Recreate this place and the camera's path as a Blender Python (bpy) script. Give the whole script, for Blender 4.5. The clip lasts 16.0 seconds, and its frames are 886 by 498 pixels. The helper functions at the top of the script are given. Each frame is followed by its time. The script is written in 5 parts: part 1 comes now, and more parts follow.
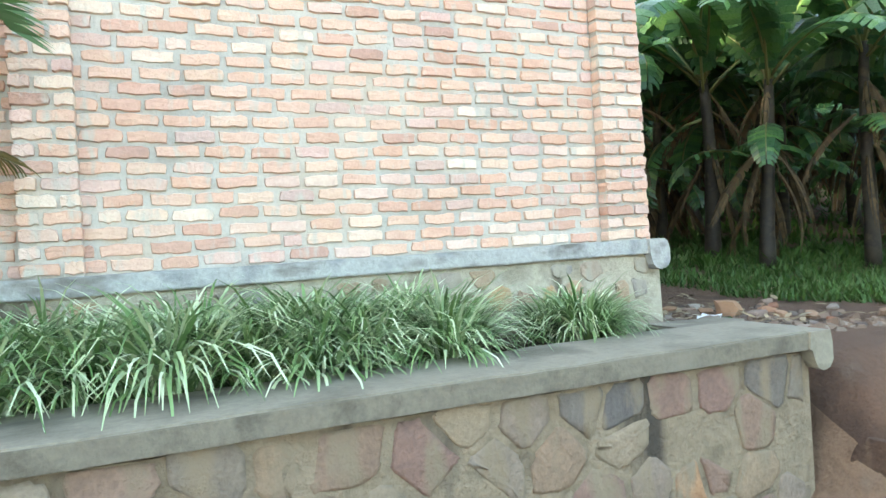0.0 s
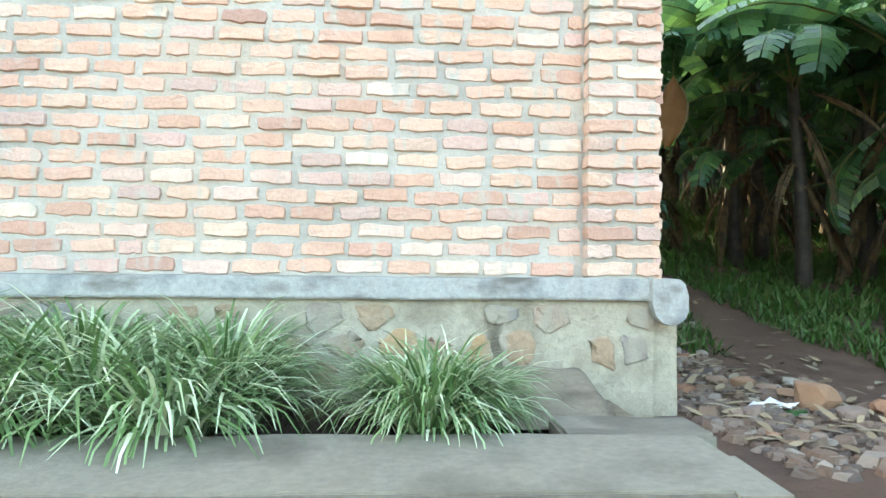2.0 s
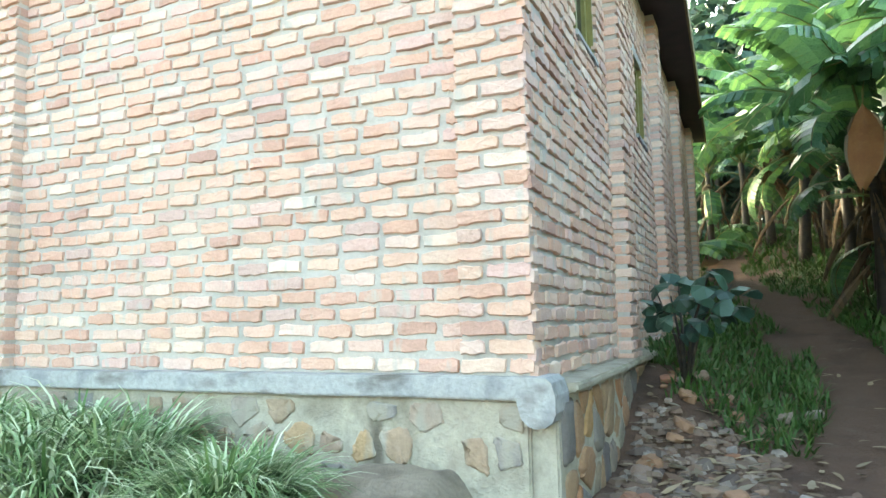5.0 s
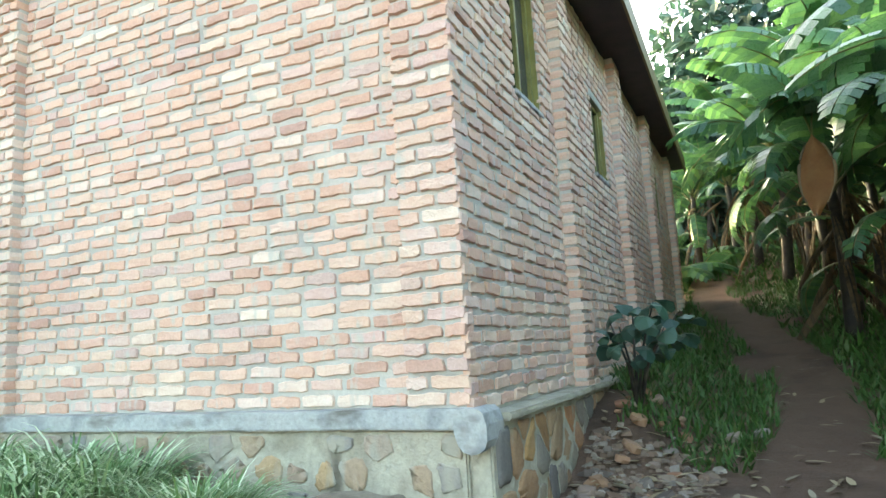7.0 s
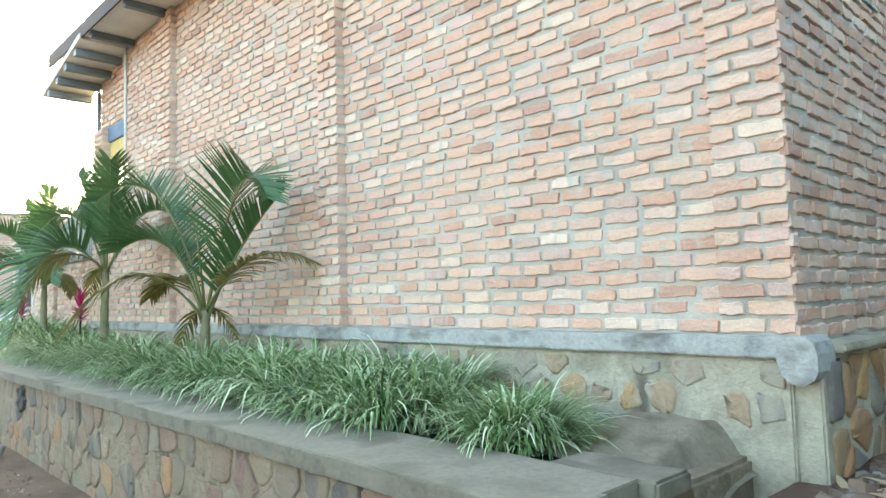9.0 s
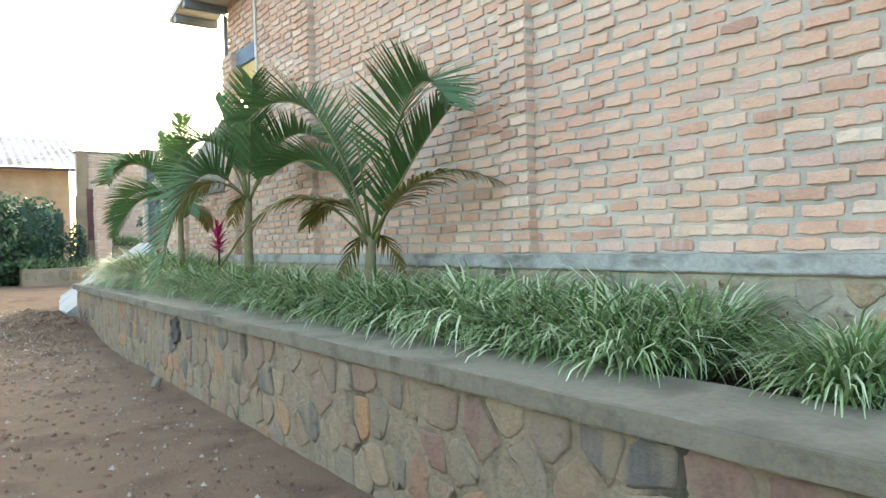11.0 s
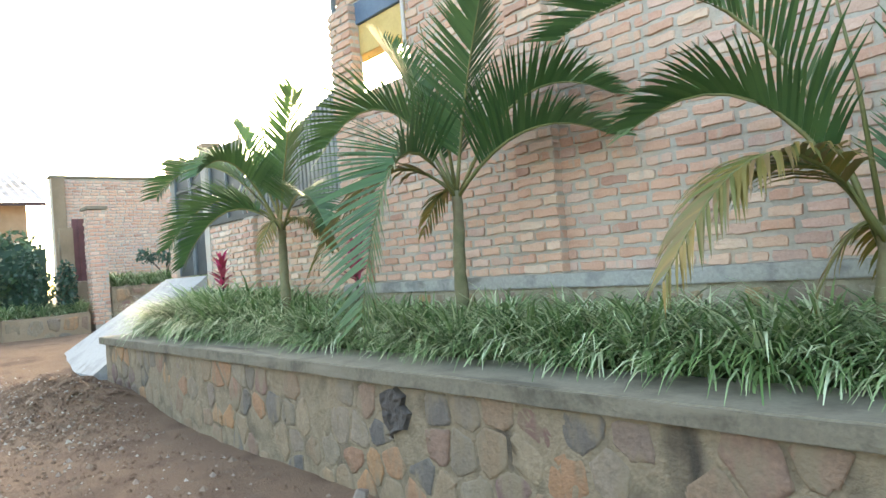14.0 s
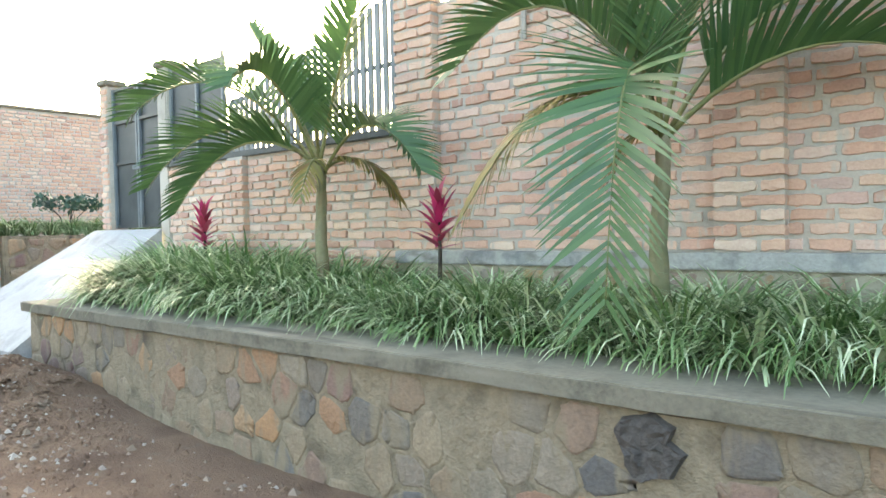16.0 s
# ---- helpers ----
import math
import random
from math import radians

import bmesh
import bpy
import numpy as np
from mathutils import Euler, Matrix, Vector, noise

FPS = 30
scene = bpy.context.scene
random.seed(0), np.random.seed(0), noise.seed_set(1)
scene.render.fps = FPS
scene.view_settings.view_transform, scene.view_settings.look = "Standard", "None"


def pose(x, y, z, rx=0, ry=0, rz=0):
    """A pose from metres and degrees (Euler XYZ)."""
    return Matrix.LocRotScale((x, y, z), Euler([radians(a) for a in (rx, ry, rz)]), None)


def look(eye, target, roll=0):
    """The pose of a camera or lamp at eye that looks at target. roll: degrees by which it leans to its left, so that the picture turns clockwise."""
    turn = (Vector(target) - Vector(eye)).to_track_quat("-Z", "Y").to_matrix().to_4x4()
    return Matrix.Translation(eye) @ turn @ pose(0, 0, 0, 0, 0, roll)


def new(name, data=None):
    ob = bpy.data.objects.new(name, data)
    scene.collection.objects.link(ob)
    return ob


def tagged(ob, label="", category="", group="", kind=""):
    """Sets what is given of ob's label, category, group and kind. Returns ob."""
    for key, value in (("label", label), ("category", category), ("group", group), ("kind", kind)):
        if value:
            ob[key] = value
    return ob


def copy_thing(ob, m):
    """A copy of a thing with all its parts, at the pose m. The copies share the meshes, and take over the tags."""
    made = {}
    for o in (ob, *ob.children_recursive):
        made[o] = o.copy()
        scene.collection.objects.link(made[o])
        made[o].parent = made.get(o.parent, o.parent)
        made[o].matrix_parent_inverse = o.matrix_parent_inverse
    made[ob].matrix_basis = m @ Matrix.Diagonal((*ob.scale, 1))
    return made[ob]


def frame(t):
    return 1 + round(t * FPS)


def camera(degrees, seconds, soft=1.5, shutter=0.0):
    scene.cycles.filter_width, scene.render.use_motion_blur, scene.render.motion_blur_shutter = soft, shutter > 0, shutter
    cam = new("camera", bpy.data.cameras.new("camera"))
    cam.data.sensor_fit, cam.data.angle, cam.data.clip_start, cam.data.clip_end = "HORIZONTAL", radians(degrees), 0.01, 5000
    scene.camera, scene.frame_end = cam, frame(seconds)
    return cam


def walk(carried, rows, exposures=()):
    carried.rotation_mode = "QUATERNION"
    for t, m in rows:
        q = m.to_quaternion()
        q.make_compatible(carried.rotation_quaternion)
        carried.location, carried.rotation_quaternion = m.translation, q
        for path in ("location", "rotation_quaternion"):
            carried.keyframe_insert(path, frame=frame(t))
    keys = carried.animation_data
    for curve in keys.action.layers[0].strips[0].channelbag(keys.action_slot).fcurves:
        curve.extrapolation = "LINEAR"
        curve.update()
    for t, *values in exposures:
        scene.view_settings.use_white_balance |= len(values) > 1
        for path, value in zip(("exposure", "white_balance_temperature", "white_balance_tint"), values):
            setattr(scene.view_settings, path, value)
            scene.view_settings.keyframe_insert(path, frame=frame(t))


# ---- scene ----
cam = camera(66.0, 16.0)
METRES, EYE, TILT, LEAN, TURN = 12.0, 1.2, 0.33, -0.78, -23.0
ROWS = [
    (0.0, 0.0, 0.0, 0.0, -0.04, -0.47, 4.35),
    (0.5, 0.0326, 0.0275, 0.0002, 7.77, 0.94, -0.52),
    (1.0, 0.0658, 0.0534, -0.0004, 11.73, 3.5, 1.37),
    (1.5, 0.0985, 0.0823, -0.0001, 18.71, 0.66, 2.46),
    (2.0, 0.1278, 0.1138, 0.0017, 20.38, 0.8, 0.29),
    (2.5, 0.1605, 0.1322, -0.0037, 27.59, 3.66, 0.85),
    (3.0, 0.1865, 0.1593, 0.0015, 32.97, 2.11, 0.21),
    (3.5, 0.2019, 0.1896, 0.0048, 39.76, 4.52, 1.88),
    (6.0, 0.2999, 0.195, 0.0145, 47.78, 6.47, 1.89),
    (6.5, 0.3074, 0.1959, 0.0135, 44.86, 5.96, 3.2),
    (7.0, 0.3078, 0.1934, 0.0146, 48.02, 8.8, 4.05),
    (7.5, 0.3064, 0.1916, 0.0144, 50.08, 9.2, 3.7),
    (8.0, 0.3039, 0.1871, 0.0127, 57.64, 7.68, 3.2),
    (8.5, 0.3034, 0.1814, 0.0113, 65.41, 6.12, 2.9),
    (11.0, 0.2224, 0.1335, 0.0023, 76.71, 0.04, 2.06),
    (11.5, 0.1843, 0.1053, 0.0044, 81.54, -0.65, 4.75),
    (12.0, 0.1288, 0.0861, 0.0047, 80.64, 0.85, 5.63),
    (12.5, 0.0811, 0.0598, 0.0057, 75.7, 2.68, 4.68),
    (13.0, 0.0433, 0.0379, 0.0125, 71.27, 2.04, 4.78),
    (13.5, -0.0017, 0.0076, 0.0116, 74.09, 1.71, 2.96),
    (14.0, -0.0406, -0.0246, 0.0097, 72.39, 1.84, 5.09),
    (14.5, -0.0841, -0.0441, 0.0073, 70.95, -2.51, 3.85),
    (15.0, -0.124, -0.0664, 0.0097, 67.71, -1.16, -0.74),
    (15.5, -0.1627, -0.0893, 0.0135, 61.31, -1.41, -0.38),
    (16.0, -0.203, -0.1075, 0.0146, 62.48, -1.18, 1.86),
]
walk(cam, [(t, pose(0, 0, EYE, TILT, LEAN, TURN) @ pose(METRES * x, METRES * y, METRES * z, 90 + pitch, roll, yaw)) for t, x, y, z, yaw, pitch, roll in ROWS],
     [(0.0, 4.05, 7900, 2), (3.7, 4.15, 7800, 0), (8.0, 3.85, 7800, -2), (9.5, 3.7, 7900, 0), (11.0, 3.4, 8200, 2), (12.5, 3.7, 8200, 4), (14.5, 3.4, 8200, 5), (15.0, 3.65, 8200, 5), (16.0, 3.65, 8200, 5)])

# ---- light: low hazy sun behind the house, white sky ----
SUN = Vector((-0.76, 0.60, 0.26)).normalized()
world = bpy.data.worlds.new("sky")
scene.world = world
world.use_nodes = True
sky = world.node_tree.nodes.new("ShaderNodeTexSky")
sky.sky_type = "NISHITA"
sky.sun_disc = False
sky.sun_elevation = math.asin(SUN.z)
sky.sun_rotation = math.atan2(SUN.x, SUN.y)
sky.dust_density = 4.0
sky.air_density = 0.8
back = world.node_tree.nodes["Background"]
back.inputs["Strength"].default_value = 0.15
world.node_tree.links.new(sky.outputs[0], back.inputs[0])
sun = new("sun", bpy.data.lights.new("sun", "SUN"))
sun.data.energy = 1.7
sun.data.angle = radians(3.0)
sun.data.color = (1.0, 0.9, 0.74)
sun.matrix_world = look(SUN * 50, (0, 0, 0))


# ---- materials ----
def ramp_node(nt, colors):
    n = nt.nodes.new("ShaderNodeValToRGB")
    e = n.color_ramp.elements
    while len(e) < len(colors):
        e.new(0.5)
    for i, c in enumerate(colors):
        e[i].position = i / max(1, len(colors) - 1)
        e[i].color = (*c, 1)
    return n


def mat(name, colors, rough=0.85, coarse=3.0, fine=60.0, bump=0.3, depth=0.01, pick=False, wear=0.35, metal=0.0, sub=None, coat=0.0, stain=None, thin=0.0, stretch=(1, 1, 0.3)):
    """colors: ramp driven by noise, or by the piece's own random number (pick) with grain on top."""
    m = bpy.data.materials.new(name)
    m.use_nodes = True
    nt = m.node_tree
    b = nt.nodes["Principled BSDF"]
    L = nt.links.new
    tc = nt.nodes.new("ShaderNodeTexCoord")
    geo = nt.nodes.new("ShaderNodeNewGeometry")
    n1 = nt.nodes.new("ShaderNodeTexNoise")
    n1.inputs["Scale"].default_value, n1.inputs["Detail"].default_value = coarse, 6
    n2 = nt.nodes.new("ShaderNodeTexNoise")
    n2.inputs["Scale"].default_value, n2.inputs["Detail"].default_value = fine, 5
    n2.inputs["Roughness"].default_value = 0.65
    L(geo.outputs["Position"], n1.inputs["Vector"])
    L(geo.outputs["Position"], n2.inputs["Vector"])
    cr = ramp_node(nt, colors)
    if pick:
        oi = nt.nodes.new("ShaderNodeObjectInfo")
        ad = nt.nodes.new("ShaderNodeMath")
        ad.operation = "ADD"
        L(oi.outputs["Random"], ad.inputs[0])
        L(geo.outputs["Random Per Island"], ad.inputs[1])
        fr = nt.nodes.new("ShaderNodeMath")
        fr.operation = "FRACT"
        L(ad.outputs[0], fr.inputs[0])
        L(fr.outputs[0], cr.inputs[0])
    else:
        mr = nt.nodes.new("ShaderNodeMapRange")
        mr.inputs[1].default_value, mr.inputs[2].default_value = 0.3, 0.7
        L(n1.outputs["Fac"], mr.inputs[0])
        L(mr.outputs[0], cr.inputs[0])
    out = cr.outputs[0]
    mix = nt.nodes.new("ShaderNodeMix")
    mix.data_type, mix.blend_type = "RGBA", "OVERLAY"
    mix.inputs[0].default_value = wear
    L(out, mix.inputs[6])
    g = ramp_node(nt, [(0.18, 0.18, 0.18), (0.82, 0.82, 0.82)])
    L(n2.outputs["Fac"], g.inputs[0])
    L(g.outputs[0], mix.inputs[7])
    out = mix.outputs[2]
    mix2 = nt.nodes.new("ShaderNodeMix")
    mix2.data_type, mix2.blend_type = "RGBA", "OVERLAY"
    mix2.inputs[0].default_value = wear * 0.7
    L(out, mix2.inputs[6])
    g2 = ramp_node(nt, [(0.25, 0.24, 0.23), (0.75, 0.76, 0.77)])
    L(n1.outputs["Fac"], g2.inputs[0])
    L(g2.outputs[0], mix2.inputs[7])
    out = mix2.outputs[2]
    if stain:
        n3 = nt.nodes.new("ShaderNodeTexNoise")
        n3.inputs["Scale"].default_value, n3.inputs["Detail"].default_value = stain[1], 7
        mp = nt.nodes.new("ShaderNodeMapping")
        mp.inputs["Scale"].default_value = stretch
        L(geo.outputs["Position"], mp.inputs["Vector"])
        L(mp.outputs[0], n3.inputs["Vector"])
        mr3 = nt.nodes.new("ShaderNodeMapRange")
        mr3.inputs[1].default_value, mr3.inputs[2].default_value = stain[2], stain[2] + 0.12
        L(n3.outputs["Fac"], mr3.inputs[0])
        mix3 = nt.nodes.new("ShaderNodeMix")
        mix3.data_type = "RGBA"
        L(mr3.outputs[0], mix3.inputs[0])
        L(out, mix3.inputs[6])
        mix3.inputs[7].default_value = (*stain[0], 1)
        out = mix3.outputs[2]
    L(out, b.inputs["Base Color"])
    rr = nt.nodes.new("ShaderNodeMapRange")
    rr.inputs[3].default_value, rr.inputs[4].default_value = max(0.05, rough - 0.12), min(1, rough + 0.1)
    L(n2.outputs["Fac"], rr.inputs[0])
    L(rr.outputs[0], b.inputs["Roughness"])
    b.inputs["Metallic"].default_value = metal
    if thin:
        b.inputs["Subsurface Weight"].default_value = 0.0
        tr = nt.nodes.new("ShaderNodeBsdfTranslucent")
        L(out, tr.inputs[0])
        ms = nt.nodes.new("ShaderNodeMixShader")
        ms.inputs[0].default_value = thin
        L(b.outputs[0], ms.inputs[1])
        L(tr.outputs[0], ms.inputs[2])
        L(ms.outputs[0], nt.nodes["Material Output"].inputs[0])
    if bump:
        bp = nt.nodes.new("ShaderNodeBump")
        bp.inputs["Strength"].default_value, bp.inputs["Distance"].default_value = bump, depth
        L(n2.outputs["Fac"], bp.inputs["Height"])
        L(bp.outputs[0], b.inputs["Normal"])
    return m


M_BRICK = mat("fired_clay_brick", [(0.439, 0.265, 0.212), (0.571, 0.350, 0.259), (0.620, 0.392, 0.294), (0.629, 0.424, 0.330), (0.571, 0.339, 0.259), (0.660, 0.488, 0.375), (0.580, 0.382, 0.330), (0.690, 0.551, 0.447), (0.610, 0.392, 0.294), (0.629, 0.435, 0.330), (0.500, 0.350, 0.305)], 0.9, 11, 70, 0.55, 0.01, True, 0.45, stain=((0.47, 0.43, 0.37), 13.0, 0.575))
M_MORTAR = mat("grey_mortar", [(0.36, 0.34, 0.30), (0.47, 0.445, 0.395), (0.43, 0.37, 0.30)], 0.95, 2.0, 45, 0.6, 0.012)
M_STONE = mat("rubble_stone", [(0.26, 0.19, 0.13), (0.20, 0.12, 0.10), (0.23, 0.165, 0.11), (0.27, 0.21, 0.145), (0.11, 0.10, 0.095), (0.25, 0.20, 0.14), (0.34, 0.19, 0.10), (0.17, 0.105, 0.095), (0.24, 0.20, 0.15), (0.20, 0.15, 0.12)], 0.85, 14, 45, 0.8, 0.015, True, 0.75, stain=((0.215, 0.17, 0.118), 7.5, 0.50))
M_POINT = mat("pointing_mortar", [(0.15, 0.118, 0.08), (0.25, 0.20, 0.14), (0.20, 0.155, 0.105)], 0.95, 4.5, 30, 0.9, 0.03, wear=0.6, stain=((0.055, 0.045, 0.035), 3.0, 0.58))
M_SLAB = mat("plinth_slab_stone", [(0.40, 0.20, 0.07), (0.16, 0.15, 0.14), (0.30, 0.20, 0.12), (0.36, 0.17, 0.08), (0.22, 0.19, 0.15), (0.42, 0.25, 0.11), (0.11, 0.105, 0.11), (0.30, 0.25, 0.18)], 0.85, 12, 50, 0.7, 0.012, True, 0.6, stain=((0.30, 0.28, 0.22), 7.0, 0.62))
M_WASHED = mat("plaster_smeared_stone", [(0.42, 0.28, 0.15), (0.25, 0.24, 0.23), (0.36, 0.26, 0.17), (0.30, 0.22, 0.20), (0.40, 0.33, 0.24)], 0.9, 12, 50, 0.7, 0.012, True, 0.6, stain=((0.34, 0.31, 0.25), 8.0, 0.50))
M_DUST = mat("grey_brown_dusty_earth", [(0.17, 0.135, 0.10), (0.26, 0.22, 0.165), (0.21, 0.17, 0.125)], 0.95, 5.0, 50, 0.8, 0.02, wear=0.5)
M_CEM = mat("worn_cement_coping", [(0.147, 0.132, 0.101), (0.228, 0.209, 0.163), (0.185, 0.166, 0.128)], 0.85, 2.6, 35, 0.5, 0.008, wear=0.6, stain=((0.10, 0.09, 0.072), 5.0, 0.58), stretch=(0.22, 1, 1))
# coping front: darker than M_CEM to paint in its shade, plus stains
M_CEMEDGE = mat("shaded_stained_cement_edge", [(0.10, 0.09, 0.068), (0.165, 0.148, 0.113), (0.13, 0.115, 0.088)], 0.9, 5, 40, 0.7, 0.012, wear=0.7, stain=((0.21, 0.19, 0.15), 6.0, 0.60), stretch=(0.2, 1, 1))
M_LEDGE = mat("blue_grey_plaster", [(0.22, 0.235, 0.24), (0.37, 0.375, 0.36), (0.29, 0.295, 0.28)], 0.85, 6, 40, 0.7, 0.012, wear=0.65, stain=((0.15, 0.14, 0.125), 6.0, 0.56), stretch=(0.45, 1, 1))
M_PLINTH = mat("rough_plinth_render", [(0.264, 0.235, 0.179), (0.418, 0.385, 0.304), (0.330, 0.289, 0.221)], 0.95, 3.5, 40, 0.7, 0.02, wear=0.5, stain=((0.14, 0.12, 0.09), 4.0, 0.60))
M_SOIL = mat("red_brown_earth", [(0.108, 0.062, 0.039), (0.188, 0.118, 0.076), (0.145, 0.088, 0.057)], 0.95, 1.6, 45, 0.9, 0.03, wear=0.6, stain=((0.17, 0.12, 0.085), 6.0, 0.60))
# redder, moist copy of the soil, darkened to hold the grove's shade
M_SHADYEARTH = mat("moist_shaded_earth", [(0.062, 0.034, 0.022), (0.118, 0.066, 0.042), (0.088, 0.048, 0.031)], 0.95, 1.8, 45, 0.9, 0.03, wear=0.6, stain=((0.13, 0.085, 0.058), 6.0, 0.62))
M_DARKSOIL = mat("planting_soil", [(0.06, 0.04, 0.03), (0.10, 0.07, 0.05)], 0.95, 5, 40, 0.8, 0.02)
M_DARKSTONE = mat("dark_broken_stone", [(0.035, 0.03, 0.028), (0.09, 0.08, 0.075), (0.05, 0.04, 0.035)], 0.8, 14, 60, 0.9, 0.02, wear=0.7)
M_PEBBLE = mat("pebble_stone", [(0.180, 0.132, 0.096), (0.285, 0.217, 0.168), (0.225, 0.186, 0.160), (0.405, 0.364, 0.312)], 0.9, 12, 60, 0.3, 0.005, True)
M_RED = mat("red_rubble", [(0.24, 0.11, 0.07), (0.30, 0.17, 0.10), (0.22, 0.16, 0.13)], 0.9, 12, 60, 0.4, 0.008, True)
M_BLADE = mat("variegated_blade", [(0.064, 0.136, 0.044), (0.114, 0.228, 0.074), (0.228, 0.356, 0.150), (0.100, 0.199, 0.067), (0.484, 0.598, 0.360), (0.712, 0.784, 0.570), (0.142, 0.257, 0.097), (0.370, 0.499, 0.270)], 0.45, 8, 90, 0.1, 0.002, True, 0.2, thin=0.16)
M_LAWN = mat("lawn_blade", [(0.032, 0.085, 0.017), (0.056, 0.135, 0.024), (0.042, 0.10, 0.018), (0.095, 0.14, 0.038)], 0.6, 8, 90, 0.1, 0.002, True, 0.2, thin=0.15)
M_FROND = mat("palm_leaflet", [(0.042, 0.101, 0.039), (0.063, 0.135, 0.052), (0.077, 0.162, 0.058), (0.049, 0.115, 0.039)], 0.4, 6, 80, 0.1, 0.002, True, 0.2, thin=0.16)
M_FROND_Y = mat("yellowing_leaflet", [(0.20, 0.17, 0.04), (0.28, 0.20, 0.06), (0.12, 0.15, 0.04), (0.22, 0.14, 0.06)], 0.5, 6, 80, 0.1, 0.002, True, 0.2, thin=0.3)
M_RACHIS = mat("palm_stalk", [(0.13, 0.15, 0.05), (0.18, 0.17, 0.07)], 0.5, 6, 60, 0.2, 0.004)
M_TRUNK = mat("palm_trunk_bark", [(0.13, 0.14, 0.07), (0.20, 0.19, 0.11), (0.16, 0.13, 0.08)], 0.8, 8, 60, 0.5, 0.01)
M_BANANA = mat("banana_leaf", [(0.036, 0.10, 0.045), (0.055, 0.14, 0.06), (0.10, 0.215, 0.065), (0.043, 0.115, 0.055)], 0.30, 3, 50, 0.15, 0.003, True, 0.25, thin=0.33)
M_BANANA_DRY = mat("dry_banana_leaf", [(0.06, 0.04, 0.02), (0.11, 0.072, 0.034), (0.04, 0.028, 0.016)], 0.85, 5, 50, 0.4, 0.006, True, 0.4, thin=0.1)
M_STEM = mat("banana_stem", [(0.015, 0.013, 0.012), (0.04, 0.032, 0.022), (0.02, 0.016, 0.014), (0.07, 0.055, 0.036)], 0.7, 5, 40, 0.4, 0.01)
M_PINK = mat("pink_ti_leaf", [(0.45, 0.03, 0.12), (0.60, 0.06, 0.20), (0.25, 0.03, 0.06), (0.50, 0.10, 0.16)], 0.4, 8, 60, 0.1, 0.002, True, 0.2, thin=0.3)
M_SHRUB = mat("shrub_leaf", [(0.022, 0.058, 0.044), (0.037, 0.086, 0.061), (0.048, 0.111, 0.068)], 0.45, 6, 60, 0.15, 0.003, True, 0.2, thin=0.2)
M_HEDGE = mat("hedge_leaf", [(0.035, 0.075, 0.045), (0.055, 0.11, 0.06), (0.08, 0.15, 0.07), (0.045, 0.09, 0.05)], 0.4, 6, 60, 0.15, 0.003, True, 0.3, thin=0.2)
M_DARKMETAL = mat("dark_painted_steel", [(0.025, 0.035, 0.04), (0.05, 0.06, 0.065)], 0.45, 4, 50, 0.1, 0.002)
M_GREYMETAL = mat("grey_steel_bar", [(0.10, 0.13, 0.15), (0.16, 0.19, 0.21)], 0.45, 4, 50, 0.1, 0.002)
M_PURPLE = mat("maroon_sheet", [(0.10, 0.035, 0.04), (0.14, 0.05, 0.055)], 0.5, 4, 50, 0.1, 0.002)
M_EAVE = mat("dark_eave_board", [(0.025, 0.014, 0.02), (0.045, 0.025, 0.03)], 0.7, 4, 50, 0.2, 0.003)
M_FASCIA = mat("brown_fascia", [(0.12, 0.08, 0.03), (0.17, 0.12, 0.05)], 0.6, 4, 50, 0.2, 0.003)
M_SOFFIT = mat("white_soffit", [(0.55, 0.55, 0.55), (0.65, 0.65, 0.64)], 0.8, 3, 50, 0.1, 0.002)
M_FRAME = mat("olive_window_frame", [(0.13, 0.12, 0.03), (0.20, 0.18, 0.05)], 0.5, 5, 50, 0.1, 0.002)
M_BLUE = mat("blue_painted_beam", [(0.09, 0.15, 0.24), (0.13, 0.20, 0.29)], 0.7, 4, 40, 0.2, 0.003)
M_YELLOW = mat("yellow_painted_plaster", [(0.55, 0.40, 0.15), (0.62, 0.47, 0.20)], 0.8, 4, 40, 0.2, 0.003)
M_ROOF = mat("corrugated_iron", [(0.20, 0.20, 0.21), (0.30, 0.30, 0.32), (0.22, 0.18, 0.16)], 0.6, 0.6, 20, 0.1, 0.003, metal=0.1, stain=((0.10, 0.09, 0.085), 0.9, 0.56))
M_PLASTER = mat("tan_mud_plaster", [(0.227, 0.164, 0.108), (0.283, 0.214, 0.149)], 0.9, 2, 40, 0.4, 0.01)
M_WHITE = mat("white_paper", [(0.7, 0.72, 0.76), (0.8, 0.8, 0.8)], 0.7, 20, 60, 0.3, 0.004)
M_RAMP = mat("pale_trowelled_concrete", [(0.255, 0.264, 0.264), (0.357, 0.365, 0.365), (0.306, 0.306, 0.297)], 0.8, 2.5, 40, 0.4, 0.006, wear=0.4, stain=((0.22, 0.21, 0.19), 3.0, 0.62))
M_DEADLEAF = mat("fallen_dry_leaf", [(0.20, 0.14, 0.08), (0.34, 0.26, 0.16), (0.14, 0.09, 0.05), (0.28, 0.24, 0.17)], 0.85, 8, 60, 0.2, 0.003, True, 0.3)
M_GLASS = mat("dark_pane", [(0.02, 0.025, 0.025), (0.03, 0.035, 0.035)], 0.1, 3, 30, 0.0)


# ---- helpers for building ----
def mesh_of(name, verts, faces, material, smooth=False):
    me = bpy.data.meshes.new(name)
    me.from_pydata([tuple(v) for v in verts], [], faces)
    me.materials.append(material)
    if smooth:
        me.polygons.foreach_set("use_smooth", [True] * len(me.polygons))
    me.update()
    return me


